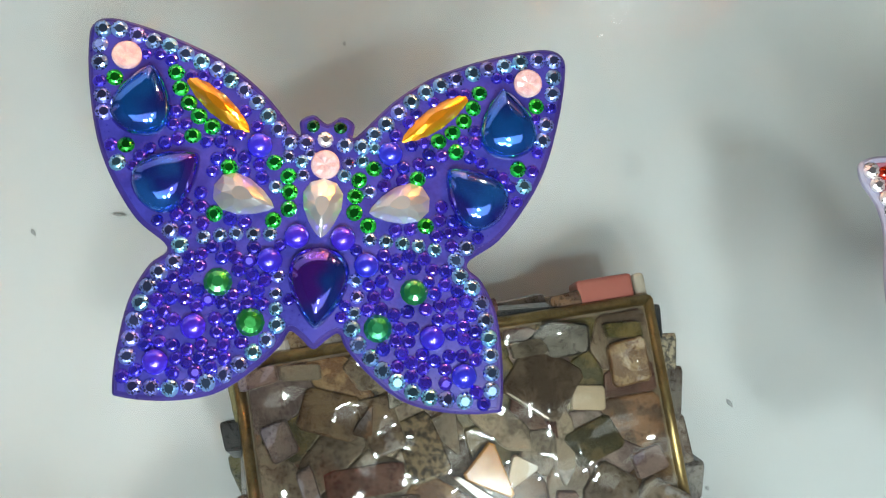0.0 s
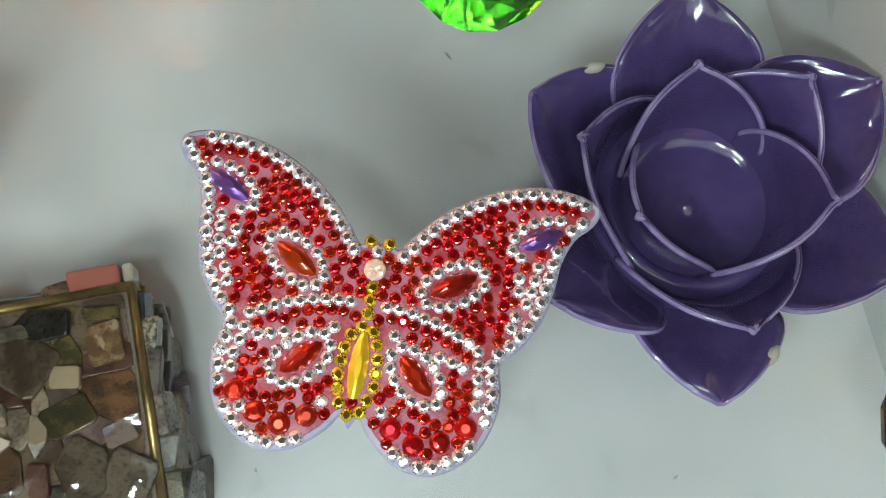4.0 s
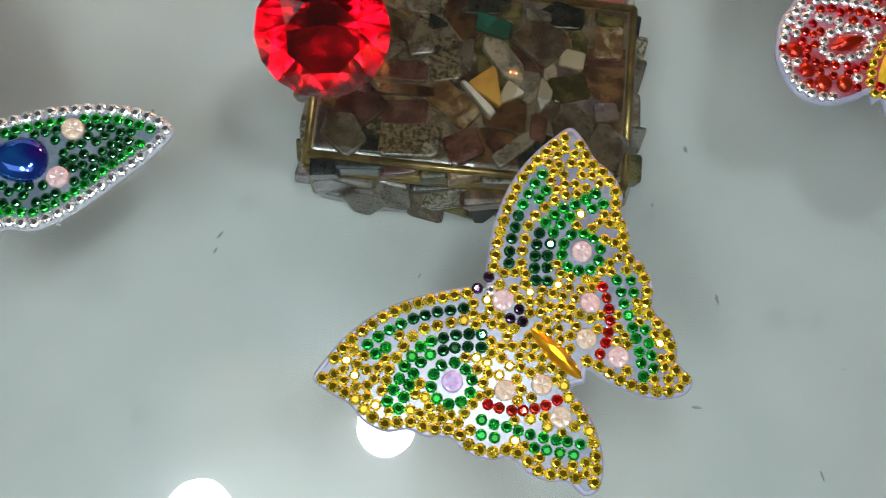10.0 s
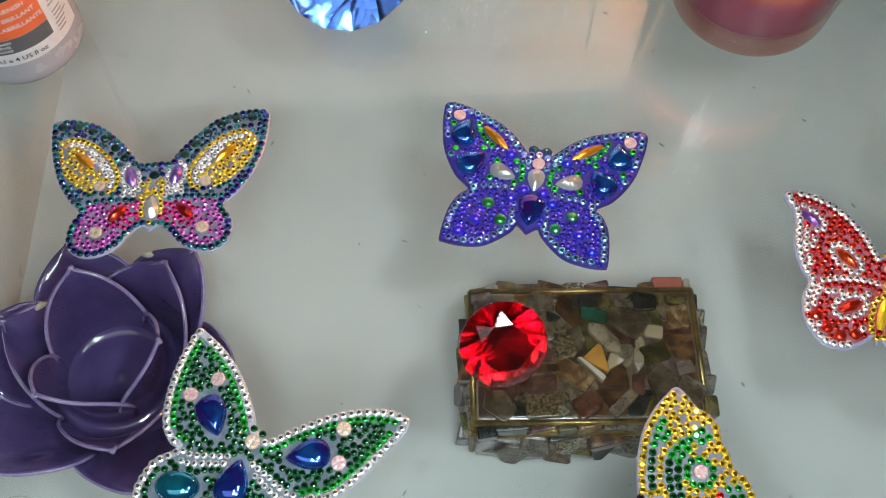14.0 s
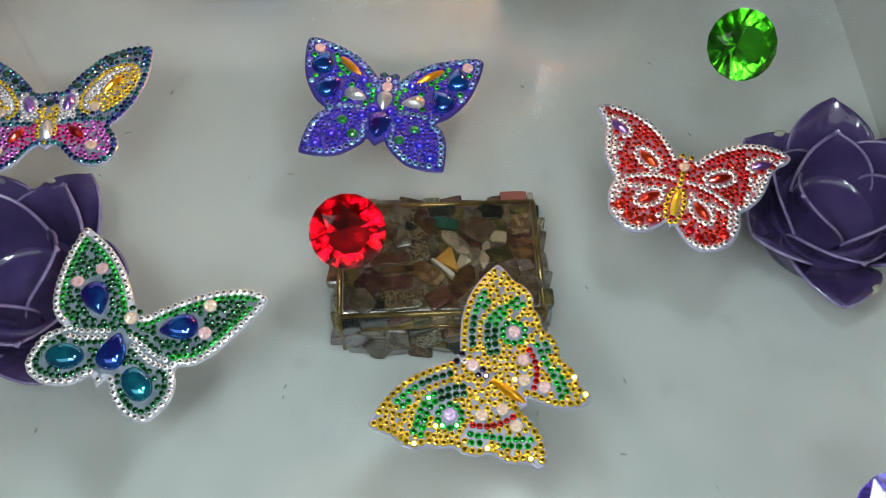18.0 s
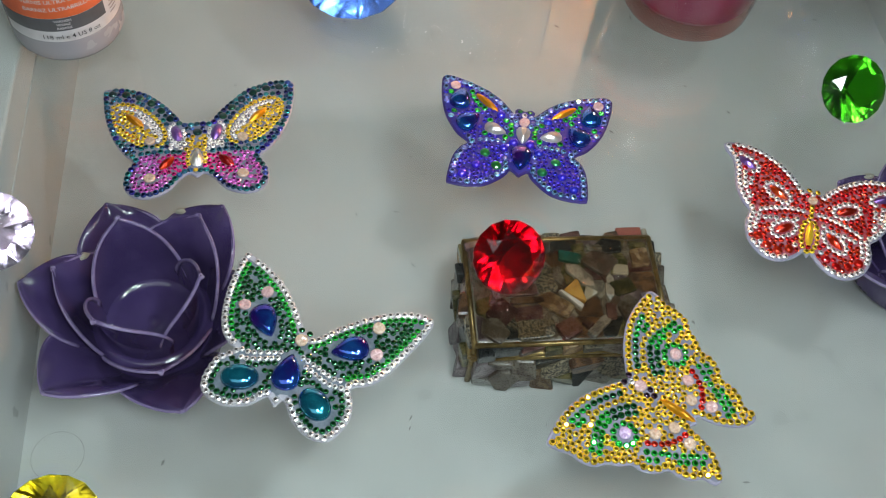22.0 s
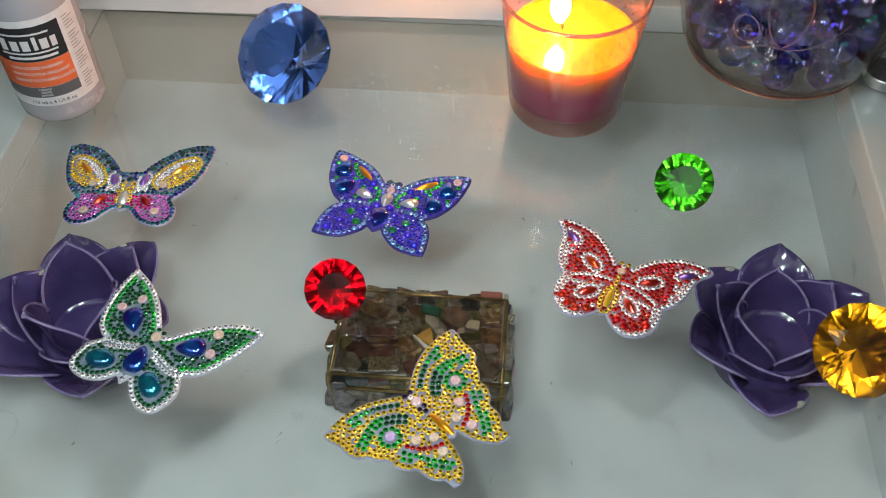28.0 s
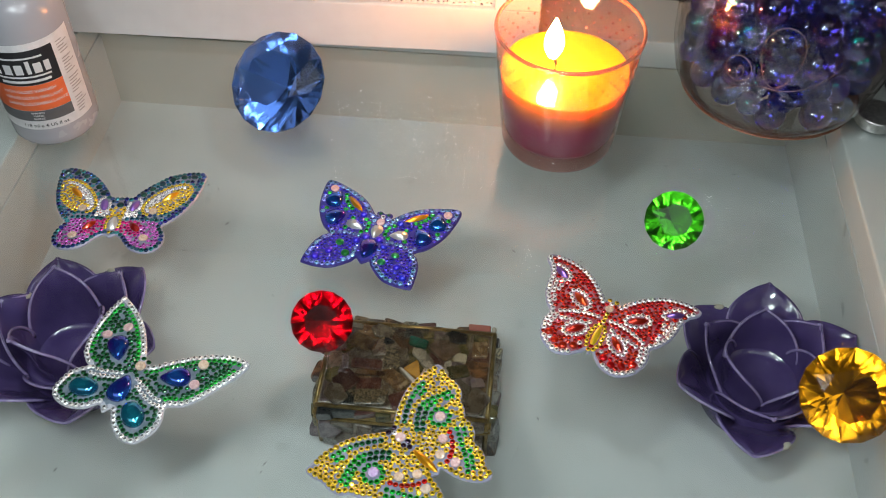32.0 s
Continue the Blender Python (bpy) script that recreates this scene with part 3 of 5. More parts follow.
lay(STONES[0], 27.5, -11.7, 15.4, 12.4, 94, 5)
lay(STONES[2], 18.2, -12.7, 8.0, 4.8, 88, 4)
lay(STONES[7], 36.4, -6.3, 7.6, 5.5, -169, 4)
lay(STONES[4], 35.7, -17.7, 16.7, 11.2, 57, 4)
lay(STONES[0], -33.7, -19.9, 14.4, 10.8, 133, 5)
lay(STONES[2], -29.7, -11.7, 12.6, 11.2, -136, 4)
lay(STONES[7], -31.8, -0.6, 9.9, 3.8, 99, 4)
lay(STONES[7], -31.5, -5.5, 6.5, 5.4, 171, 4)
lay(STONES[7], -36.5, 9.9, 8.1, 6.1, 107, 4)
lay(STONES[2], -1.5, -20.3, 10.9, 9.2, -147, 4)
lay(STONES[2], 7.1, -19.0, 6.8, 4.7, 148, 3)
lay(STONES[6], 12.0, -19.8, 13.1, 4.8, -138, 4)
lay(STONES[5], -11.9, 14.5, 7.7, 5.3, -6, 3)
lay(STONES[4], -16.4, 9.9, 12.1, 7.8, 102, 4)
lay(STONES[4], 17.7, 12.8, 15.2, 12.9, 140, 4)
bm = bmesh.new()
cols, rows_n = 44, 28
vs = [[bm.verts.new(((i / cols - 0.5) * in_x, (j / rows_n - 0.5) * in_y, BH + 0.0026 + 0.0009 * noise.noise(Vector((i * 0.33, j * 0.33, 4.0))) + 0.0006 * noise.noise(Vector((i * 0.9, j * 0.9, 9.0))))) for j in range(rows_n + 1)] for i in range(cols + 1)]
for i in range(cols):
    for j in range(rows_n):
        bm.faces.new((vs[i][j], vs[i + 1][j], vs[i + 1][j + 1], vs[i][j + 1]))
part("resin_coat", bm, COAT, lid, "clear glossy resin over the stones", True)
# a white wedge beside the orange stone, and stones glued round the sides
part("stone", pebble([np.array(p) for p in ((0.0052, 0.0040), (0.0082, -0.0092), (-0.0025, -0.0030))], 0.0036, r), AMBER_STONE, lid, m=pose(0, 0, BH))
part("stone", pebble([np.array(p) for p in ((-0.0040, -0.0026), (0.0050, -0.0122), (0.0064, -0.0102), (-0.0028, -0.0022))], 0.0034, r), PALE_STONE, lid, m=pose(0, 0, BH + 0.0006))
for side in range(4):
    length = BW if side % 2 == 0 else BD
    m0 = pose(0, 0, 0, 0, 0, 90 * side) @ pose(0, -(BD if side % 2 == 0 else BW) / 2, 0, 90, 0, 0)
    for z0, z1, rows in ((0.001, 0.0232, 2), (0.0295, BH - 0.0012, 1)):
        for poly in stone_field(length - 0.003, z1 - z0, 9 if side % 2 == 0 else 6, rows, r, 0.35):
            c = sum(poly) / len(poly)
            k = r.uniform(0.95, 1.25)
            bm = pebble([c + (p - c) * k - np.array(((length - 0.003) / 2, -z0)) for p in poly], r.uniform(0.0022, 0.0055), r, 0.3)
            if bm is not None:
                part("stone", bm, r.choice(STONES), stone_box, m=m0)
part("stone", box_bm(0.0285, 0.0405, 0.0262, 0.0325, 0.027, 0.0352, 0.0008), BRICK_STONE, stone_box, "brick-red stone chip standing proud")
part("stone", box_bm(0.041, 0.0435, 0.0262, 0.0322, 0.028, 0.0345, 0.0008), PALE_STONE, stone_box)


# ---- cut-glass jewels ----
def jewel(name, x, y, radius, color, turn, spin, label, tilt=40.5, ior=1.52):
    """A round brilliant that lies on its pavilion, so that its table leans by tilt towards the way turn."""
    bm = bmesh.new()
    R = radius
    pts = [(0, 0, -0.86 * R)]
    for k in range(8):
        a, b = math.pi * k / 4, math.pi * (k + 0.5) / 4
        pts.append((0.56 * R * math.cos(a), 0.56 * R * math.sin(a), 0.31 * R))
        pts.append((0.83 * R * math.cos(b), 0.83 * R * math.sin(b), 0.172 * R))
        pts.append((0.30 * R * math.cos(b), 0.30 * R * math.sin(b), -0.635 * R))
    for k in range(16):
        a = math.pi * k / 8
        for z in (-0.03, 0.03):
            pts.append((R * math.cos(a), R * math.sin(a), z * R))
    turnm = pose(0, 0, 0, 0, 0, turn) @ pose(0, 0, 0, 0, tilt, 0) @ pose(0, 0, 0, 0, 0, spin)
    for p in pts:
        bm.verts.new(turnm @ Vector(p))
    bmesh.ops.convex_hull(bm, input=bm.verts[:])
    bmesh.ops.dissolve_limit(bm, angle_limit=radians(2), verts=bm.verts[:], edges=bm.edges[:])
    low = min(v.co.z for v in bm.verts)
    for v in bm.verts:
        v.co.z -= low
    ob = new(name, mesh_of(bm, name, clear(name + "_glass", color, ior, 0.1)))
    ob.location = (x, y, 0.0003)
    return tagged(ob, label, "glass jewel", "cut-glass jewels")


jewel("glass_jewel", -0.0135, -0.0530, 0.0142, (0.32, 0.0003, 0.0025), -80, 21, "ruby red cut-glass jewel on the glass top")
jewel("glass_jewel", 0.1500, 0.0265, 0.0148, (0.04, 0.38, 0.008), -90, 4, "bright green cut-glass jewel on the glass top")
jewel("glass_jewel", -0.0655, 0.1020, 0.0285, (0.11, 0.27, 0.86), -114, 23, "large sapphire blue cut-glass jewel on the glass top")
jewel("glass_jewel", 0.2165, -0.0725, 0.0205, (0.92, 0.38, 0.008), -100, 3, "large amber cut-glass jewel on the glass top")
jewel("glass_jewel", -0.2020, -0.0340, 0.0148, (0.74, 0.64, 0.84), -60, 12, "pale lavender cut-glass jewel on the glass top")
jewel("glass_jewel", -0.1680, -0.1420, 0.0145, (0.90, 0.76, 0.03), -70, 7, "lemon yellow cut-glass jewel on the glass top")

jewel("glass_jewel", 0.1610, -0.1650, 0.0148, (0.20, 0.12, 0.86), -105, 5, "deep violet cut-glass jewel on the glass top")


# ---- varnish bottle ----
BOTTLE = mottled("milky_plastic", (0.31, 0.305, 0.325), (0.35, 0.34, 0.36), 8, 0.25)
CAP = mottled("white_cap_plastic", (0.74, 0.74, 0.74), (0.8, 0.8, 0.8), 60, 0.35, 0.05)
INK = {n: mottled("label_" + n, c, tuple(v * 1.12 for v in c), 200, 0.4) for n, c in (("black", (0.012, 0.012, 0.014)), ("orange", (0.62, 0.115, 0.03)), ("grey", (0.085, 0.085, 0.09)), ("white", (0.56, 0.55, 0.55)), ("pale_grey", (0.30, 0.28, 0.27)))}
BR = 0.0232
bottle = thing("varnish_bottle", "milky white plastic varnish bottle with a black and orange label", "bottle", pose(-0.1885, 0.0795, 0.0003, 0, 0, 17))
part("body", lathe([(0, 0.0), (0.0195, 0.0), (0.0215, 0.0008), (0.0230, 0.0032), (BR, 0.0065), (BR, 0.073), (0.0226, 0.079), (0.0205, 0.085), (0.0165, 0.0895), (0.0125, 0.0915), (0.0125, 0.096), (0, 0.096)], 56), BOTTLE, bottle, smooth=True)
cap = part("cap", lathe([(0.0001, 0.0925), (0.0142, 0.0925), (0.0148, 0.0932), (0.0145, 0.106), (0.0115, 0.1085), (0.0052, 0.118), (0.0048, 0.124), (0.0, 0.1245)], 40), CAP, bottle, "white nozzle cap", True)


def wrap(bm, radius, lift):
    """Lays flat shapes (x along the girth, y up) onto a round wall that faces -y."""
    for v in bm.verts:
        a = v.co.x / radius - math.pi / 2
        rr = radius + lift + v.co.z
        v.co = Vector((rr * math.cos(a), rr * math.sin(a), v.co.y))
    return bm


def patch(x0, x1, y0, y1, cols=24, slope=0.0):
    bm = bmesh.new()
    rows = [[bm.verts.new((x0 + (x1 - x0) * k / cols, y, z)) for k in range(cols + 1)] for y, z in ((y0, 0.0), (y0, 0.0001), (y1, 0.0001), (y1, 0.0))]
    for a, b in zip(rows, rows[1:]):
        for k in range(cols):
            bm.faces.new((a[k], a[k + 1], b[k + 1], b[k]))
    return bm


def letters(text, size, x, y, bold=0.0):
    """Lettering as a mesh, centred on x, y."""
    cu = bpy.data.curves.new("lettering", "FONT")
    cu.body, cu.size, cu.align_x, cu.align_y, cu.offset, cu.resolution_u = text, size, "CENTER", "CENTER", bold, 2
    ob = bpy.data.objects.new("lettering", cu)
    scene.collection.objects.link(ob)
    bpy.context.view_layer.update()
    me = bpy.data.meshes.new_from_object(ob.evaluated_get(bpy.context.evaluated_depsgraph_get()))
    bm = bmesh.new()
    bm.from_mesh(me)
    for v in bm.verts:
        v.co = Vector((v.co.x + x, v.co.y + y, 0.0))
    bpy.data.objects.remove(ob)
    bpy.data.curves.remove(cu)
    bpy.data.meshes.remove(me)
    bmesh.ops.triangulate(bm, faces=bm.faces[:])
    return bm


HALF = BR * 0.98
label = part("label", wrap(patch(-HALF * 1.27, HALF * 1.3, 0.0135, 0.068), BR, 0.00008), INK["white"], bottle, "black, orange and grey paper label")
part("black_band", wrap(patch(-HALF * 1.24, HALF * 0.72, 0.043, 0.064), BR, 0.0002), INK["black"], label)
part("orange_band", wrap(patch(-HALF * 1.24, HALF * 0.72, 0.0265, 0.0428), BR, 0.0002), INK["orange"], label)
part("grey_band", wrap(patch(-HALF * 1.24, HALF * 0.72, 0.0195, 0.0263), BR, 0.0002), INK["grey"], label)
# the maker's mark as plain bars
for x0, x1, y0, y1 in ((-0.017, 0.010, 0.0592, 0.0602), (-0.017, 0.012, 0.0478, 0.0488), (-0.016, -0.0125, 0.0502, 0.0576), (-0.0105, -0.0065, 0.0502, 0.0562), (-0.005, -0.001, 0.0502, 0.0562), (0.0008, 0.0028, 0.0502, 0.058), (0.0043, 0.0082, 0.0502, 0.0562), (0.0096, 0.0125, 0.0502, 0.0562), (-0.014, 0.011, 0.0447, 0.0462)):
    part("mark_bar", wrap(patch(x0, x1, y0, y1, 6), BR, 0.0004), INK["white"], label)
rb = random.Random(4)
for k in range(26):
    y0, x0 = 0.0175 + 0.0018 * k, HALF * 0.82 + rb.uniform(0, 0.0008)
    if k % 7 != 6:
        part("text_bar", wrap(patch(x0, x0 + rb.uniform(0.004, 0.0082), y0, y0 + 0.0006, 5), BR, 0.0003), INK["pale_grey"], label)
for text, size, x, y in (("HIGH GLOSS VARNISH", 0.0027, -0.002, 0.0391), ("VERNIS ULTRA BRILLANT", 0.0027, -0.001, 0.0351), ("BARNIZ ULTRABRILLANTE", 0.0027, 0.0, 0.0311), ("VARNISH", 0.0017, -0.002, 0.0248), ("VERNIS", 0.0017, -0.002, 0.0229), ("BARNIZ", 0.0017, -0.002, 0.0210)):
    part("lettering", wrap(letters(text, size, x, y, 0.00003), BR, 0.0004), INK["white"], label)
part("lettering", wrap(letters("118 ml e 4 US fl oz", 0.0031, 0.0, 0.0162, 0.00002), BR, 0.0004), INK["black"], label)


# ---- candle ----
TUMBLER = clear("candle_glass", (0.96, 0.66, 0.68), 1.45)
TUMBLER_BASE = sheet_glass("pink_glass_base", (0.96, 0.66, 0.63), (0.01, 0.03))
TUMBLER_WALL = sheet_glass("candle_glass_wall", (0.97, 0.90, 0.87), (0.01, 0.03))
# amber from the flame is put into the rim's base colour
RIM_GLASS = mottled("amber_lit_rim", (0.42, 0.20, 0.15), (0.55, 0.28, 0.20), 60, 0.06, coat=1.0, Transmission_Weight=0.6)
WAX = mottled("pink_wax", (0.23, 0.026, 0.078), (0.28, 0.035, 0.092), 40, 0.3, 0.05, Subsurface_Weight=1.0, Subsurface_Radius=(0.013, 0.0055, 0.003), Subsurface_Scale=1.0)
MOLTEN = sheet_glass("molten_wax", (1.0, 0.93, 0.75), (0.02, 0.08))
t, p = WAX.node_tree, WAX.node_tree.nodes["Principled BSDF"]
# solid pink below; flame glow painted in as orange towards the molten top
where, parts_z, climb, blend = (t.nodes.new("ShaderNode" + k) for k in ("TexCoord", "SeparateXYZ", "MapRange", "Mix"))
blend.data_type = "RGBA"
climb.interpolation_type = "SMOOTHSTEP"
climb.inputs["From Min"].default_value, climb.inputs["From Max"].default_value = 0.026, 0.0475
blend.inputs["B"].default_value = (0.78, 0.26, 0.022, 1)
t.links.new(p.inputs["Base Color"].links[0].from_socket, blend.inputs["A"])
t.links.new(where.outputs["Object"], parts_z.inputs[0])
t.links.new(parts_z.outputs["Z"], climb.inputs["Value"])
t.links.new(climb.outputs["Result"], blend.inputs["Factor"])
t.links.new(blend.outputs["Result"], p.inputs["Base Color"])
WICK = mottled("charred_wick", (0.01, 0.008, 0.006), (0.05, 0.03, 0.02), 500, 0.9)


def emitting(name, color, strength):
    m, t, p = nodes_of(name)
    p.inputs["Base Color"].default_value = rgba(color)
    p.inputs["Emission Color"].default_value, p.inputs["Emission Strength"].default_value = rgba(color), strength
    return m


FLAME = emitting("flame", (1.0, 0.37, 0.095), 480.0)
candle = thing("candle", "lit pink candle in a clear dimpled glass tumbler", "candle", pose(0.0914, 0.0945, 0.0003))
part("tumbler", lathe([(0.0308, 0.0030), (0.0377, 0.0700), (0.0379, 0.0718), (0.0366, 0.0718), (0.0357, 0.0690), (0.0296, 0.0100), (0.0294, 0.0086), (0.0313, 0.0086)][:6], 72), TUMBLER_WALL, candle, "clear glass tumbler", True).visible_shadow = False
part("base", lathe([(0, 0.0), (0.0285, 0.0), (0.0300, 0.0010), (0.0306, 0.0028), (0.0312, 0.0082), (0.0296, 0.0083), (0.0270, 0.0078), (0, 0.0078)], 72), TUMBLER_BASE, candle, "thick pink glass base", True).visible_shadow = False
part("rim", lathe([(0.0366, 0.0719), (0.0380, 0.0719), (0.0383, 0.0728), (0.0379, 0.0737), (0.0370, 0.0738), (0.0364, 0.0729)], 72, True), RIM_GLASS, candle, "rounded glass rim", True).visible_shadow = False
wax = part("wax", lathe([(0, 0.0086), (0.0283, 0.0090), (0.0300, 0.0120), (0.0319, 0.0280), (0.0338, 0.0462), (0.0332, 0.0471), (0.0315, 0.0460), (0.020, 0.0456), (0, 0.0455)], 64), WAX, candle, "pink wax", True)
part("molten_pool", lathe([(0.0327, 0.0468), (0.0314, 0.0464), (0.020, 0.0460), (0, 0.0459)], 48), MOLTEN, wax, "pool of molten wax", True)
part("wick", tube([(0, 0, 0.045), (0.0004, 0, 0.050), (-0.0008, 0.0006, 0.0535), (-0.0020, 0.0010, 0.0555)], 0.0009, 6), WICK, wax, "charred wick", True, pose(-0.0055, 0, 0))
part("flame", lathe([(0, 0.0530), (0.0024, 0.0546), (0.0046, 0.0590), (0.0052, 0.0630), (0.0042, 0.0685), (0.0024, 0.0730), (0.0009, 0.0765), (0, 0.0778)], 24), FLAME, candle, "yellow flame", True, pose(-0.0072, 0, 0))
for row in range(4):
    for k in range(30):
        a = 2 * math.pi * (k + 0.5 * (row % 2)) / 30
        if row == 0 and k == 0:
            bm = bmesh.new()
            bmesh.ops.create_icosphere(bm, subdivisions=2, radius=0.00075)
            dimple = mesh_of(bm, "dimple", TUMBLER, True)
        z = 0.0500 + 0.0042 * row
        rr = 0.0299 + (z - 0.0035) * 0.1008
        part("dimple", dimple, None, candle, m=pose(rr * math.cos(a), rr * math.sin(a), z))


# ---- jar of glass marbles ----
JAR = sheet_glass("rose_glass", (0.985, 0.935, 0.915), (0.01, 0.04))
jar = thing("marble_jar", "rose-tinted round glass jar full of blue glass marbles", "jar", pose(0.2125, 0.1480, 0.0003))
prof = [(0, 0.0), (0.038, 0.0), (0.044, 0.0015), (0.050, 0.006), (0.0555, 0.016), (0.0590, 0.032), (0.0600, 0.052), (0.0580, 0.075), (0.0520, 0.098), (0.0440, 0.115), (0.0435, 0.128)]
part("glass", lathe(prof + [(r0 - 0.0022, z + (0.0032 if i > 7 else 0.0)) if r0 > 0.03 and z > 0.001 else (0, 0.0052) for i, (r0, z) in reversed(list(enumerate(prof))) if r0 == 0 or z > 0.004], 64), JAR, jar, "thin rose-tinted glass", True)
COPPER = mottled("copper_lustre", (0.36, 0.15, 0.09), (0.5, 0.25, 0.16), 120, 0.22, metallic=0.5, coat=0.5)
part("foot", lathe([(0.0410, 0.0006), (0.0446, 0.0012), (0.0504, 0.0056), (0.0508, 0.0062), (0.0502, 0.0064), (0.0480, 0.0050), (0.044, 0.0024), (0.0410, 0.0014)], 64, True), COPPER, jar, "coppery lustre foot", True)
WIRE = mottled("rose_wire", (0.15, 0.10, 0.10), (0.22, 0.145, 0.14), 200, 0.4, metallic=0.2)


def on_jar(a, z):
    rr = float(np.interp(z, [p[1] for p in prof[1:]], [p[0] for p in prof[1:]])) + 0.0006
    return (rr * math.cos(a), rr * math.sin(a), z)


curls = ([(-1.98 + 0.115 * math.cos(t), 0.040 + 0.0075 * math.sin(t)) for t in np.linspace(0, 6.28, 24)], [(-1.98 + 0.03 * math.cos(t) + 0.02, 0.0385 + 0.004 * math.sin(t)) for t in np.linspace(0, 6.28, 16)],
         [(-1.66 + 0.17 * math.sin(t) * (1 - 0.25 * math.cos(t)), 0.052 - 0.017 * math.cos(t) + (0.004 if abs(t - 3.14) < 0.1 else 0)) for t in np.linspace(0.15, 6.13, 28)],
         [(-2.06 + 0.42 * t, 0.024 + 0.010 * math.sin(1.9 * t)) for t in np.linspace(0, 1, 20)], [(-1.64 + 0.5 * t, 0.0335 + 0.016 * t * t) for t in np.linspace(0, 1, 14)])
for c in curls:
    part("wire_curl", tube([on_jar(a - 0.17, z + 0.012) for a, z in c], 0.00014, 6), WIRE, jar, "raised rose line on the glass", True)

MARBLES = [clear("marble_" + n, c, 1.5, 0.0, f) for n, c, f in (("cobalt", (0.30, 0.42, 0.90), 0.0), ("violet", (0.40, 0.34, 0.78), 330.0), ("ice", (0.62, 0.64, 0.88), 0.0), ("navy", (0.14, 0.19, 0.62), 450.0))]
PEARL = mottled("frosted_marble", (0.5, 0.52, 0.58), (0.6, 0.62, 0.68), 80, 0.4)
r = random.Random(11)
marble_data = {}
for n, mt in enumerate(MARBLES + [PEARL]):
    for size in (0.0066, 0.0075, 0.0088, 0.0100):
        bm = bmesh.new()
        bmesh.ops.create_uvsphere(bm, u_segments=20, v_segments=12, radius=size)
        marble_data[n, size] = mesh_of(bm, "marble", mt, True)
placed = []
walls = [(p[1], p[0]) for p in prof[1:]]
levels = np.linspace(0.006, 0.112, 54)
for n in range(300):
    size = r.choice((0.0066, 0.0075, 0.0088, 0.0088, 0.0100))
    room = np.interp(levels, [w[0] for w in walls], [w[1] for w in walls]) - 0.0024 - size
    best = None
    for _ in range(80):
        a, d = r.uniform(0, 2 * math.pi), 0.052 * math.sqrt(r.uniform(0.0, 1.0))
        fits = levels[(room >= d) & (levels > 0.0054 + size)]
        if not len(fits):
            continue
        x, y, z = d * math.cos(a), d * math.sin(a), float(fits[0])
        for q, s in placed:
            gap = (size + s) ** 2 - (x - q.x) ** 2 - (y - q.y) ** 2
            if gap > 0:
                z = max(z, q.z + math.sqrt(gap) * 0.99)
        if z < 0.104 and np.interp(z, levels, room) >= d and (best is None or z < best.z):
            best = Vector((x, y, z))
    if best is None:
        continue
    placed.append((best, size))
    ob = new("marble", marble_data[r.choices(range(5), (5, 4, 0.8, 6, 0.3))[0], size])
    ob.location = best + Vector((0.2125, 0.1480, 0.0003))
    tagged(ob, "iridescent blue glass marble in the jar", "marble", "marbles in the jar")

# ---- steel disc on the rim ----
STEEL = mottled("brushed_steel", (0.36, 0.36, 0.35), (0.52, 0.52, 0.5), 300, 0.3, 0.05, metallic=0.9)
disc = tagged(new("steel_disc", mesh_of(lathe([(0, 0.0), (0.0112, 0.0), (0.0116, 0.0005), (0.0116, 0.0062), (0.0111, 0.0067), (0, 0.0067)], 40), "steel_disc", STEEL)), "small brushed steel disc lying on the glass top", "disc")
disc.location = (0.2710, 0.1260, 0.0003)

# ---- white case with a band of crystal mesh ----
CASE = mottled("white_case_paint", (0.60, 0.595, 0.59), (0.66, 0.655, 0.645), 12, 0.35, 0.05)
CRYSTAL = stone_of("crystal_mesh", (0.88, 0.89, 0.90), 0.92, 0.04)
case = thing("mirror_case", "white painted case with a band of crystal mesh behind the jewels", "case", pose(-0.13, 0.162, 0.0003, 0, 0, 1.2))
part("body", box_bm(-0.112, 0.208, 0.004, 0.06, 0.0, 0.155, 0.0015), CASE, case)
for x0, x1, z0, z1 in ((-0.112, 0.208, 0.0, 0.031), (-0.112, 0.208, 0.115, 0.155), (-0.112, 0.075, 0.0312, 0.1148), (0.181, 0.208, 0.0312, 0.1148)):
    part("frame", box_bm(x0, x1, 0.0, 0.0038, z0, z1, 0.0008), CASE, case)
part("mesh_backing", box_bm(0.0752, 0.1808, 0.0033, 0.0038, 0.0313, 0.1147), CASE, case)
bm = bmesh.new()
for i in range(34):
    for k in range(26):
        x, z, s = 0.1790 - i * 0.00312 + r.uniform(-0.0007, 0.0007), 0.0330 + k * 0.00316 + r.uniform(-0.0007, 0.0007), r.uniform(0.0009, 0.0013)
        ex, ez = r.gauss(0, 0.08), r.gauss(0, 0.08)
        q = [bm.verts.new((x + s * math.cos(a), 0.0031 + s * (ex * math.cos(a) + ez * math.sin(a)), z + s * math.sin(a))) for a in (0.4, 1.97, 3.54, 5.11)]
        tip = bm.verts.new((x, 0.00298, z))
        for a in range(4):
            bm.faces.new((q[a], q[(a + 1) % 4], tip))
tagged(part("crystal_mesh", bm, CRYSTAL, case, "band of tiny clear crystals"), kind="stuff")

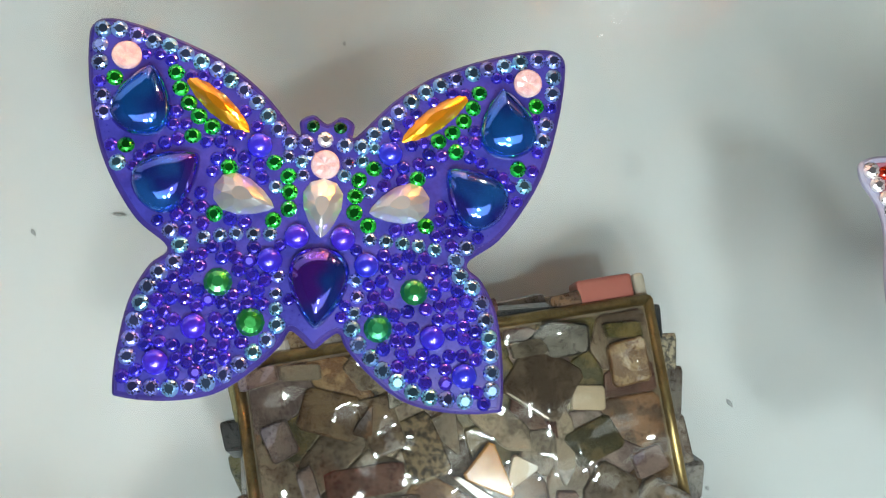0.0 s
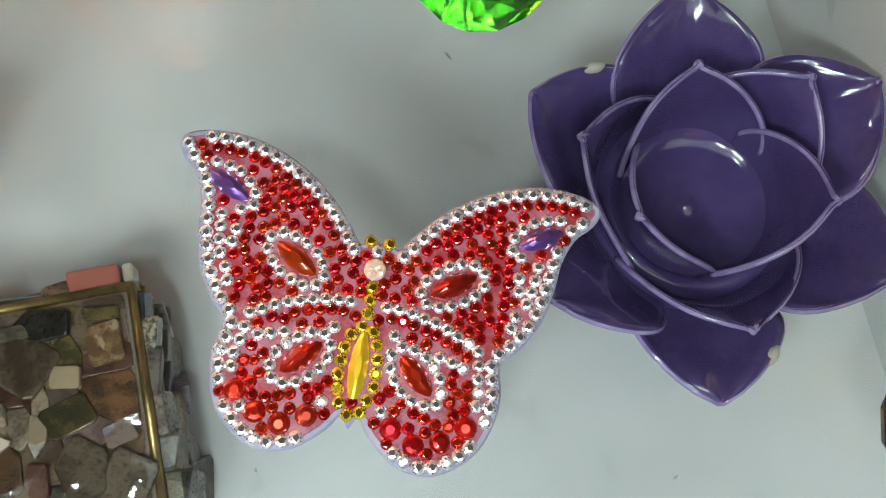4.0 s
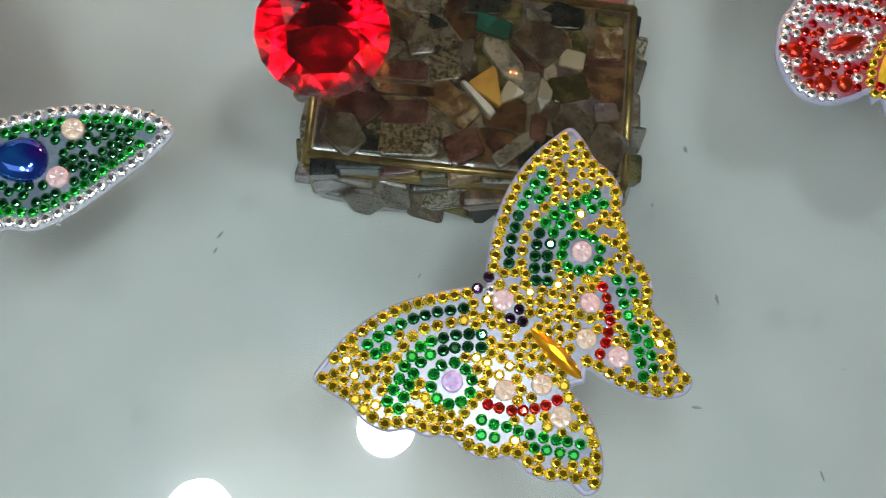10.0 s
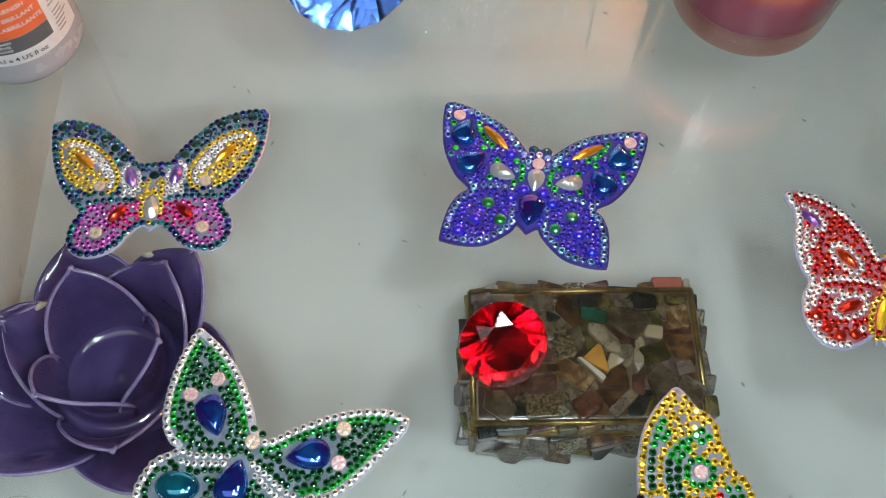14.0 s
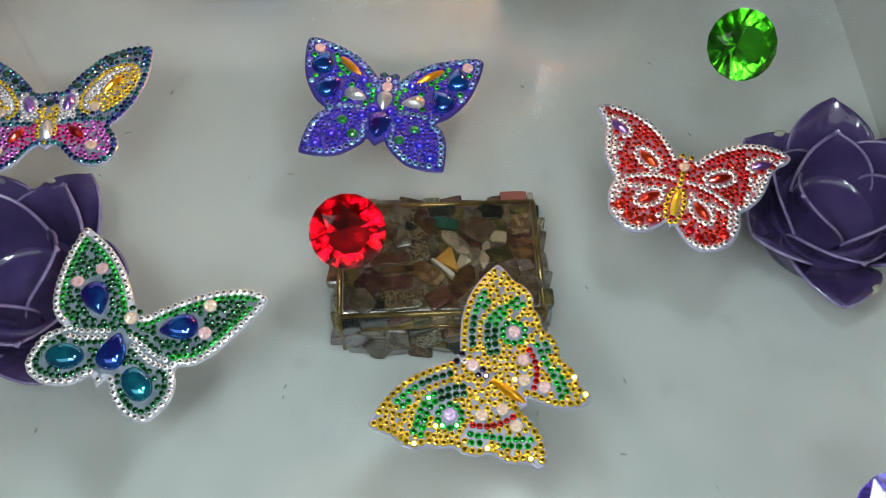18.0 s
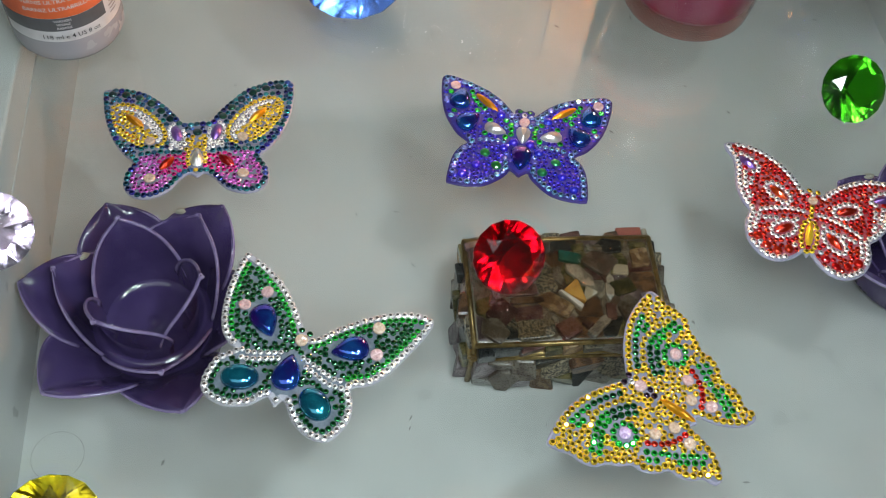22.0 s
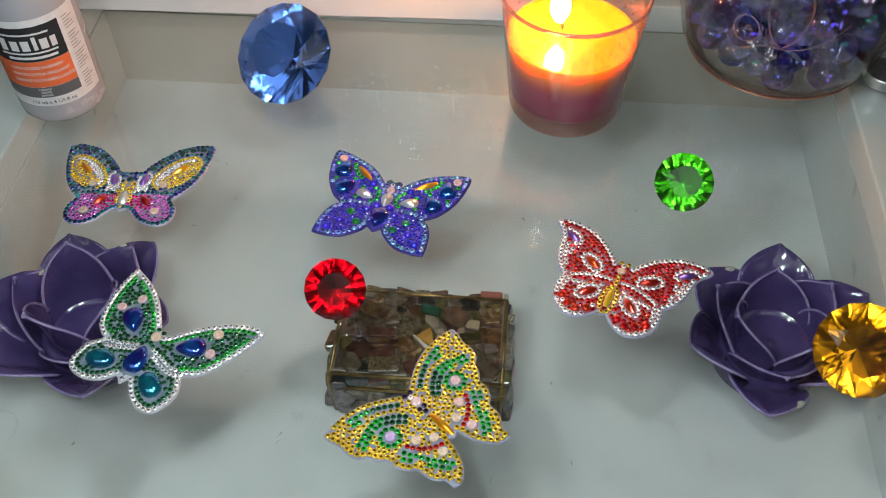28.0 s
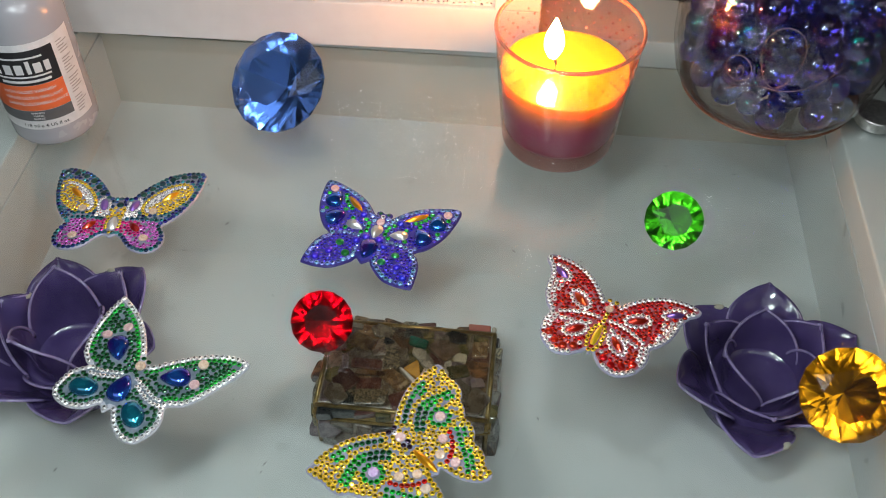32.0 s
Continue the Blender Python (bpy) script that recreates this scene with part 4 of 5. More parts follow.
# ---- rhinestone butterflies ----
S = {
    "silver": stone_of("silver_stone", (0.98, 0.98, 0.99), 0.8, 0.12, 0.06, hue=0.0),
    "red": stone_of("red_stone", (0.58, 0.018, 0.007), 0.75, 0.13),
    "gold": stone_of("gold_stone", (0.86, 0.61, 0.035), 0.85, 0.13, 0.2),
    "green": stone_of("green_stone", (0.012, 0.50, 0.05), 0.75, 0.13),
    "leaf": stone_of("leaf_green_stone", (0.012, 0.24, 0.06), 0.75, 0.12, 0.3, 400.0, 0.03),
    "dark_green": stone_of("dark_green_stone", (0.006, 0.13, 0.035), 0.7, 0.12),
    "violet": stone_of("violet_stone", (0.040, 0.026, 0.48), 0.7, 0.14, 0.25),
    "ice": stone_of("ice_blue_stone", (0.20, 0.36, 0.72), 0.8, 0.12, 0.35, 380.0, 0.05),
    "teal": stone_of("peacock_stone", (0.012, 0.13, 0.24), 0.8, 0.12, 0.5, 420.0, 0.09),
    "night": stone_of("night_green_stone", (0.02, 0.06, 0.06), 0.6, 0.1, 0.5, 360.0, 0.1),
    "pink": stone_of("pink_stone", (0.76, 0.025, 0.28), 0.7, 0.13),
    "lilac": stone_of("lilac_stone", (0.62, 0.14, 0.58), 0.7, 0.13),
    "plum": stone_of("plum_stone", (0.06, 0.03, 0.07), 0.6, 0.14),
    "amber": stone_of("amber_stone", (0.80, 0.36, 0.012), 0.9, 0.08, 0.15),
    "orange": stone_of("orange_stone", (0.46, 0.022, 0.004), 0.85, 0.08, 0.25, hue=0.015),
    "amethyst": stone_of("amethyst_stone", (0.26, 0.13, 0.50), 0.85, 0.08),
    "crystal": stone_of("crystal_stone", (0.72, 0.74, 0.70), 0.75, 0.08, 0.15, 300.0),
    "cobalt": iris_of("cobalt_cabochon", (0.016, 0.040, 0.38), (0.020, 0.17, 0.66), (0.06, 0.014, 0.34)),
    "peacock": iris_of("peacock_cabochon", (0.012, 0.040, 0.34), (0.010, 0.13, 0.55), (0.07, 0.016, 0.32)),
    "aqua": iris_of("aqua_cabochon", (0.008, 0.19, 0.31), (0.016, 0.35, 0.48), (0.012, 0.12, 0.32)),
    "pearl": stone_of("blue_pearl", (0.05, 0.035, 0.80), 0.6, 0.22, 0.15),
    "rose": mottled("rose_opal_flower", (0.48, 0.30, 0.31), (0.60, 0.43, 0.41), 900, 0.25, 0.1, coat=0.8),
    "peach": mottled("peach_opal_flower", (0.46, 0.33, 0.23), (0.58, 0.46, 0.35), 900, 0.25, 0.1, coat=0.8),
    "mauve": mottled("mauve_opal_flower", (0.40, 0.27, 0.50), (0.52, 0.39, 0.60), 900, 0.25, 0.1, coat=0.8),
}
SHEET = {
    "lilac_board": mottled("lilac_board", (0.25, 0.25, 0.335), (0.32, 0.32, 0.40), 150, 0.35, 0.05, coat=0.3),
    "violet_board": mottled("violet_board", (0.022, 0.014, 0.13), (0.036, 0.024, 0.18), 150, 0.3, 0.05, coat=0.4),
    "white_board": mottled("white_board", (0.37, 0.38, 0.43), (0.45, 0.46, 0.5), 150, 0.35, 0.05, coat=0.3),
    "violet_print": mottled("violet_print", (0.021, 0.019, 0.18), (0.042, 0.040, 0.27), 260, 0.3, 0.05, coat=0.2, Coat_Roughness=0.2),
    "red_print": mottled("red_print", (0.25, 0.035, 0.045), (0.32, 0.13, 0.17), 240, 0.3, 0.05, coat=0.6, Coat_Roughness=0.2, low=0.4, high=0.6),
    "mist_print": mottled("mist_print", (0.13, 0.145, 0.20), (0.22, 0.235, 0.30), 200, 0.3, 0.05, coat=0.5, Coat_Roughness=0.2),
    "sage_print": mottled("sage_print", (0.09, 0.125, 0.15), (0.18, 0.22, 0.26), 200, 0.3, 0.05, coat=0.5, Coat_Roughness=0.2),
}
for key in list(S):
    if key in ("rose", "peach", "mauve", "cobalt", "peacock", "aqua", "pearl"):
        continue
    # the flat top mirrors more than the bright-cut sides
    S[key + "_top"] = S[key].copy()
    S[key + "_top"].name = S[key].name + "_top"
    q = S[key + "_top"].node_tree.nodes["Principled BSDF"]
    q.inputs["Metallic"].default_value, q.inputs["Roughness"].default_value = {"violet": 0.7, "red": 0.85}.get(key, 0.95), 0.05
    S[key].node_tree.nodes["Principled BSDF"].inputs["Metallic"].default_value = {"silver": 0.8, "violet": 0.75, "red": 0.8, "gold": 0.66}.get(key, 0.8)
    S[key].node_tree.nodes["Principled BSDF"].inputs["Roughness"].default_value = 0.28
gem_cache = {}


def round_gem(r, sides, table, height):
    bm = bmesh.new()
    def ring(radius, z, off):
        return [bm.verts.new((radius * math.cos(2 * math.pi * (k + off) / sides), radius * math.sin(2 * math.pi * (k + off) / sides), z)) for k in range(sides)]

    low = ring(r, 0.0, 0) + ring(r, 0.14 * height, 0)
    mid, top = ring(0.75 * r, 0.72 * height, 0.5), ring(table * r, height, 0)
    for k in range(sides):
        j = (k + 1) % sides
        bm.faces.new((low[k], low[j], low[sides + j], low[sides + k]))
        bm.faces.new((low[sides + k], low[sides + j], mid[k]))
        bm.faces.new((low[sides + j], mid[j], mid[k]))
        bm.faces.new((mid[k], top[j], top[k]))
        bm.faces.new((mid[k], mid[j], top[j]))
    bm.faces.new(top)
    return bm


def outline_gem(shape, length, width, n=24):
    """The outline of a marquise, teardrop or oval stone along +x, its tip at +x."""
    out = []
    for k in range(n):
        a = 2 * math.pi * k / n
        c, s = math.cos(a), math.sin(a)
        if shape == "marquise":
            out.append((length / 2 * c, width / 2 * s * abs(s) ** 0.35))
        elif shape == "teardrop":
            out.append((length / 2 * c, width / 2 * s * (1 - 0.42 * c) * (abs(s) ** 0.25 if c > 0 else 1)))
        else:
            out.append((length / 2 * c, width / 2 * s))
    return out


def long_gem(shape, length, width, height, faceted):
    bm = bmesh.new()
    ring = outline_gem(shape, length, width, 12 if faceted else 28)
    n = len(ring)
    levels = [(1.0, 0.0), (1.0, 0.18), (0.72, 0.62), (0.34, 1.0)] if faceted else [(1.0, 0.0), (0.99, 0.2), (0.93, 0.45), (0.8, 0.68), (0.6, 0.86), (0.32, 0.97)]
    rings = []
    for i, (s, h) in enumerate(levels):
        if faceted and i == 2:
            rings.append([bm.verts.new(((ring[k][0] + ring[(k + 1) % n][0]) / 2 * s, (ring[k][1] + ring[(k + 1) % n][1]) / 2 * s, h * height)) for k in range(n)])
        else:
            rings.append([bm.verts.new((x * s, y * s, h * height)) for x, y in ring])
    for i, (a, b) in enumerate(zip(rings, rings[1:])):
        for k in range(n):
            j = (k + 1) % n
            if faceted and i == 1:
                bm.faces.new((a[k], a[j], b[k]))
                bm.faces.new((a[j], b[j], b[k]))
            elif faceted and i == 2:
                bm.faces.new((a[k], b[j], b[k]))
                bm.faces.new((a[k], a[j], b[j]))
            else:
                bm.faces.new((a[k], a[j], b[j], b[k]))
    if faceted:
        bm.faces.new(rings[-1])
    else:
        tip = bm.verts.new((0, 0, height))
        for k in range(n):
            bm.faces.new((rings[-1][k], rings[-1][(k + 1) % n], tip))
    bm.faces.new(rings[0][::-1])
    return bm


def flower_gem(r):
    """A pearly disc moulded into a six-petalled star."""
    bm = bmesh.new()
    n = 24
    rings = []
    for s, h in ((1.0, 0.0), (1.0, 0.45), (0.86, 0.75), (0.5, 0.85)):
        rings.append([bm.verts.new((r * s * math.cos(2 * math.pi * k / n), r * s * math.sin(2 * math.pi * k / n), 0.0011 * (h + (0.07 * math.cos(6 * 2 * math.pi * k / n) if s < 0.9 else 0)))) for k in range(n)])
    for a, b in zip(rings, rings[1:]):
        for k in range(n):
            bm.faces.new((a[k], a[(k + 1) % n], b[(k + 1) % n], b[k]))
    tip = bm.verts.new((0, 0, 0.00075))
    for k in range(n):
        bm.faces.new((rings[-1][k], rings[-1][(k + 1) % n], tip))
    return bm


def gem_mesh(kind, color, *size):
    key = (kind, color, *size)
    if key not in gem_cache:
        if kind == "rhinestone":
            me = mesh_of(round_gem(size[0] * 1.04, 12, 0.42 if color == "silver" else 0.50, size[0] * 0.44), kind, S[color])
            me.materials.append(S[color + "_top"])
            for poly in me.polygons:
                if len(poly.vertices) == 12 or (len(poly.vertices) == 3 and poly.index % 7 in ((2,) if color in ("silver", "violet") else (2, 4))):
                    poly.material_index = 1
        elif kind == "checker_stone":
            me = mesh_of(round_gem(size[0], 12, 0.4, size[0] * 0.5), kind, S[color])
        elif kind == "pearl":
            bm = bmesh.new()
            bmesh.ops.create_uvsphere(bm, u_segments=20, v_segments=12, radius=size[0])
            for v in bm.verts:
                v.co.z = max(0.0, v.co.z * 0.8)
            me = mesh_of(bm, kind, S[color], True)
        elif kind == "flower_stone":
            me = mesh_of(flower_gem(size[0]), kind, S[color], False)
        elif kind in ("teardrop_cabochon", "oval_cabochon"):
            me = mesh_of(long_gem(kind.split("_")[0], size[0], size[1], size[1] * 0.36, False), kind, S[color], True)
        else:
            me = mesh_of(long_gem(kind.split("_")[0], size[0], size[1], size[1] * 0.42, True), kind, S[color])
        gem_cache[key] = me
    return gem_cache[key]


class Butterfly:
    """A board cut to an outline (mm, head up), with stones set on it one after the other wherever there is room."""

    def __init__(self, label, m, right, left=None, board="lilac_board", face="mist_print", edge=0.9, seed=1, grow=1.05):
        self.grow = grow     # how much wider than the nominal sizes the stones and their rows are
        left = left or [(-x, y) for x, y in right]
        self.line = spline(right + left[::-1][1:-1], 5)
        self.fine = spline(right + left[::-1][1:-1], 24)
        self.taken, self.r = [], random.Random(seed)
        self.ob = thing("butterfly", label, "butterfly ornament", m, group="rhinestone butterflies")
        part("board", mesh_of(slab(self.line * MM, 0.0, 0.0015, 0.0004), "board", SHEET[board], False, False), None, self.ob)
        part("printed_face", mesh_of(slab(self.pulled_in(edge) * MM, 0.0014, 0.0017, 0.0001), "printed_face", SHEET[face], False, False), None, self.ob, "printed face")

    def pulled_in(self, depth):
        line = inset_line(self.line, depth)
        return np.array([p for p in line if inside(self.line, p) and line_distance(self.line, p) > depth * 0.93])

    def free(self, x, y, rad, slack=0.88):
        return all((x - a) ** 2 + (y - b) ** 2 > ((rad + c) * slack) ** 2 for a, b, c in self.taken)

    def put(self, kind, color, x, y, *size, turn=None, force=True, label=""):
        rad = size[-1] / (2 if kind.split("_")[0] in ("teardrop", "marquise", "oval") else 1)
        long = len(size) > 1
        if not force and not self.free(x, y, rad):
            return False
        a = self.r.uniform(0, 360) if turn is None else turn
        if long:
            half = size[0] / 2
            for k in (-0.62, -0.3, 0.0, 0.3, 0.62):
                s = rad * (1 - (0.55 * k * k * 2.2 if kind.startswith("marquise") else 0.35 * max(0, k) if kind.startswith("tear") else 0.5 * k * k))
                self.taken.append((x + half * k * math.cos(radians(a)), y + half * k * math.sin(radians(a)), s))
        else:
            self.taken.append((x, y, rad))
        tip = (self.r.uniform(-10, 10), self.r.uniform(-10, 10)) if not long else (0, 0)
        lift = 0.0017 + rad * MM * (math.sin(radians(max(abs(tip[0]), abs(tip[1])))) * 0.6)
        name = color + "_rhinestone" if kind == "rhinestone" else kind
        part(name, gem_mesh(kind, color, *[s * MM for s in size]), None, self.ob, label, m=pose(x * MM, y * MM, lift, *tip, a))
        return True

    def both(self, kind, color, x, y, *size, turn=None, label=""):
        self.put(kind, color, x, y, *size, turn=turn, label=label)
        self.put(kind, color, -x, y, *size, turn=None if turn is None else 180 - turn, label=label)

    def along(self, pts, color, rad, step, closed=False, jitter=0.12, both=True):
        rad, step = rad * self.grow, step * self.grow
        line = spline(pts, 12, closed)
        if closed:
            line = np.vstack([line, line[:1]])
        d = np.r_[0, np.cumsum(np.linalg.norm(np.diff(line, axis=0), axis=1))]
        n = max(1, round(d[-1] / step))
        for k in range(n if closed else n + 1):
            s = d[-1] * k / n
            x, y = np.interp(s, d, line[:, 0]), np.interp(s, d, line[:, 1])
            for side in (1, -1) if both else (1,):
                px, py = side * x + self.r.uniform(-jitter, jitter), y + self.r.uniform(-jitter, jitter)
                if inside(self.line, (px, py)):
                    self.put("rhinestone", color(px, py) if callable(color) else color, px, py, rad, force=False)

    def ring(self, x, y, a, b, turn, color, rad, step, both=True):
        c, s = math.cos(radians(turn)), math.sin(radians(turn))
        self.along([(x + a * math.cos(t) * c - b * math.sin(t) * s, y + a * math.cos(t) * s + b * math.sin(t) * c) for t in np.linspace(0, 2 * math.pi, 17)[:-1]], color, rad, step, True, both=both)

    def edge_row(self, depth, color, rad, step):
        depth, rad, step = depth * self.grow, rad * self.grow, step * self.grow
        line = inset_line(self.fine, depth)
        line = np.array([p for p in line[::2] if inside(self.line, p) and line_distance(self.line, p) > depth * 0.96])
        line = np.vstack([line, line[:1]])
        d = np.r_[0, np.cumsum(np.linalg.norm(np.diff(line, axis=0), axis=1))]
        n = round(d[-1] / step)
        for k in range(n):
            s = d[-1] * k / n
            x, y = np.interp(s, d, line[:, 0]), np.interp(s, d, line[:, 1])
            c = color(x, y) if callable(color) else color
            if c and inside(self.line, (x, y)) and abs(line_distance(self.line, np.array((x, y))) - depth) < 0.8:
                self.put("rhinestone", c, x + self.r.uniform(-0.1, 0.1), y + self.r.uniform(-0.1, 0.1), rad, force=False)

    def fill(self, color, rad, margin=1.5, slack=0.965):
        """Sets stone after stone into the corner between two that lie there already, from the rims of an area inwards."""
        rad, margin = rad * self.grow, margin * self.grow
        lo, hi = self.line.min(0), self.line.max(0)
        spots = np.array(self.taken)
        n = 0
        while n < len(spots):
            x, y, c = spots[n]
            near = np.hypot(spots[:, 0] - x, spots[:, 1] - y)
            for j in np.where((near > 1e-6) & (near < c + spots[:, 2] + 2 * rad))[0]:
                d, r0, r1 = near[j], c + rad, spots[j, 2] + rad
                u = (d * d + r0 * r0 - r1 * r1) / (2 * d)
                if r0 * r0 < u * u:
                    continue
                h = math.sqrt(r0 * r0 - u * u)
                ex, ey = (spots[j, 0] - x) / d, (spots[j, 1] - y) / d
                for side in (h, -h):
                    px, py = x + ex * u - ey * side, y + ey * u + ex * side
                    if np.any((spots[:, 0] - px) ** 2 + (spots[:, 1] - py) ** 2 < ((rad + spots[:, 2]) * slack) ** 2):
                        continue
                    if not inside(self.line, (px, py)) or line_distance(self.line, np.array((px, py))) < margin * 0.92:
                        continue
                    spots = np.vstack([spots, (px, py, rad)])
                    tone = color(px, py) if callable(color) else color
                    if tone:
                        self.put("rhinestone", tone, px + self.r.uniform(-0.05, 0.05), py + self.r.uniform(-0.05, 0.05), rad)
            n += 1
        # the gaps that are left take a stone that just fits
        for _ in range(5000):
            x, y = self.r.uniform(lo[0], hi[0]), self.r.uniform(lo[1], hi[1])
            if self.free(x, y, rad * 0.9, 0.86) and inside(self.line, (x, y)) and line_distance(self.line, np.array((x, y))) > margin * 0.95:
                c = color(x, y) if callable(color) else color
                if c:
                    self.put("rhinestone", c, x, y, rad * 0.9)


def deg(dx, dy):
    return math.degrees(math.atan2(dy, dx))


# violet and blue
b = Butterfly("violet butterfly board covered in violet, blue and green stones", pose(0.0004, 0.0054, 0.0002, 0, 0, -12.6),
              [(0, 19.7), (2.2, 21.0), (4.2, 19.9), (4.4, 17.8), (10.0, 23.9), (15.9, 28.3), (22.8, 31.4), (29.9, 33.6), (34.6, 34.3), (36.9, 33.0), (37.2, 29.8), (36.5, 23.4), (34.6, 15.2), (31.7, 8.8), (27.5, 2.9), (22.7, -1.0), (25.2, -3.8), (27.6, -8.8), (28.7, -15.5), (28.9, -22.2), (27.6, -23.5), (21.0, -23.8), (14.2, -22.5), (9.0, -19.0), (5.0, -15.0), (3.7, -12.7), (2.0, -13.6), (0, -15.2)],
              board="violet_board", face="violet_print", edge=0.8, seed=2, grow=1.0)
b.put("teardrop_cabochon", "peacock", 0.2, -6.0, 12.6, 8.8, turn=-91, label="glossy peacock blue teardrop")
b.put("teardrop_stone", "crystal", 0.1, 6.2, 9.2, 5.8, turn=-90, label="clear faceted teardrop")
b.put("flower_stone", "rose", 0.2, 13.0, 2.25, label="pearly pink flower stone")
b.put("rhinestone", "silver", -0.1, 17.0, 1.2)
b.both("teardrop_cabochon", "peacock", 28.0, 21.4, 11.4, 8.6, turn=deg(-1.1, 6.4), label="glossy peacock blue teardrop")
b.both("teardrop_cabochon", "cobalt", 23.2, 9.6, 11.4, 8.6, turn=deg(-5.2, 4.7), label="glossy cobalt teardrop")
b.both("marquise_stone", "amber", 16.8, 21.5, 13.2, 3.6, turn=deg(10.3, 8.4), label="amber marquise stone")
b.both("teardrop_stone", "crystal", 11.8, 7.3, 9.6, 5.8, turn=deg(-4.9, -1.5), label="clear faceted teardrop")
b.both("flower_stone", "rose", 31.1, 28.2, 2.25, label="pearly pink flower stone")
for x, y in ((10.0, 15.4), (3.5, 1.7), (7.3, -2.2), (17.8, -12.7), (22.9, -18.2)):
    b.both("pearl", "pearl", x, y, 2.0, label="blue pearl")
for x, y in ((14.7, -5.9), (9.5, -11.7)):
    b.both("checker_stone", "leaf", x, y, 2.15, label="green faceted dome")
b.both("rhinestone", "dark_green", 2.1, 19.0, 1.0)
for x, y in ((23.5, 26.1), (22.6, 23.6), (21.2, 21.4), (19.5, 19.4), (17.4, 17.9), (20.2, 16.3), (32.6, 24.6), (30.0, 14.2), (7.6, 12.9), (5.4, 10.9), (5.0, 8.4), (5.0, 5.8), (7.2, 3.9), (14.4, 11.7), (16.0, 4.4)):
    b.both("rhinestone", "green", x, y, 1.24)
b.edge_row(1.9, "ice", 1.28, 2.68)
b.along([(20.0, 0.2), (14.0, 1.4), (7.5, 1.8)], "ice", 1.1, 2.7)
b.along([(5.9, -4.6), (6.0, -8.0), (5.6, -12.0)], "ice", 1.05, 2.5)
b.along([(3.0, 10.5), (4.2, 15.0), (7.0, 18.0)], "ice", 1.05, 2.6)
def blue_areas(x, y):
    return "ice" if abs(x) < 9 and y > 9 else "violet"


b.fill(blue_areas, 1.04, 1.5, 0.92)

# red and silver
b = Butterfly("red and silver rhinestone butterfly with orange marquise stones", pose(0.1136, -0.0379, 0.0002, 0, 0, -21.9),
              [(0, 17.3), (2.1, 18.9), (3.4, 16.7), (6.4, 20.5), (11.6, 25.9), (18.1, 30.2), (25.0, 32.7), (31.2, 33.3), (36.5, 32.5), (39.2, 30.6), (38.3, 27.6), (35.2, 24.2), (33.3, 19.6), (32.6, 14.2), (31.1, 8.2), (27.9, 2.5), (25.1, -0.4), (25.0, -2.6), (25.7, -6.5), (25.1, -11.5), (22.8, -16.8), (18.1, -20.9), (13.4, -22.2), (8.3, -20.8), (3.8, -17.1), (1.5, -14.2), (0, -16.2)],
              board="lilac_board", face="red_print", edge=1.2, seed=5, grow=1.0)
b.put("marquise_stone", "gold", 0.0, -5.5, 13.4, 3.4, turn=90, label="golden marquise stone")
b.put("flower_stone", "peach", -0.1, 12.2, 2.0, label="pearly peach flower stone")
b.put("rhinestone", "silver", -0.1, 15.6, 1.2)
b.both("rhinestone", "gold", 1.75, 17.3, 1.15)
b.both("marquise_stone", "amethyst", 28.8, 23.1, 8.8, 3.8, turn=deg(3.9, 2.2), label="amethyst marquise stone")
b.both("marquise_stone", "orange", 14.3, 11.8, 9.2, 4.0, turn=deg(3.8, 2.4), label="orange marquise stone")
b.both("marquise_stone", "orange", 10.2, -5.3, 8.8, 4.0, turn=deg(2.9, -2.8), label="orange marquise stone")
for x, y in ((7.4, -15.1), (11.7, -17.2), (16.2, -15.9), (20.3, -12.8)):
    b.both("checker_stone", "red", x, y, 1.98, label="large red faceted stone")
for y in (9.0, 6.6, 4.2):
    b.put("rhinestone", "gold", 0, y, 1.15)
b.ring(0, -6.0, 3.3, 8.0, 0, "gold", 1.15, 2.45, both=False)
b.edge_row(1.62, "silver", 1.25, 2.5)
b.edge_row(3.95, lambda x, y: "silver" if y < -1 and abs(x) > 5 or abs(x) > 27 and y < 19 else None, 1.16, 2.4)
b.ring(14.3, 11.8, 6.2, 3.5, deg(3.8, 2.4), "silver", 1.16, 2.36)
b.ring(10.3, -5.4, 6.0, 3.5, deg(2.9, -2.8), "silver", 1.16, 2.36)
b.ring(28.8, 23.1, 5.8, 3.3, deg(3.9, 2.2), "silver", 1.14, 2.34)
b.along([(3.2, 6.0), (8.5, 5.4), (15.0, 3.6), (22.5, -0.2)], "silver", 1.15, 2.36)
b.along([(3.2, 1.0), (8.0, 0.8), (14.5, -1.5), (22.5, -4.0)], "silver", 1.15, 2.36)
b.along([(25.2, 20.0), (26.0, 14.0), (26.2, 8.0), (23.6, 1.6)], "silver", 1.15, 2.36)
b.fill("red", 1.08, 1.5, 0.91)

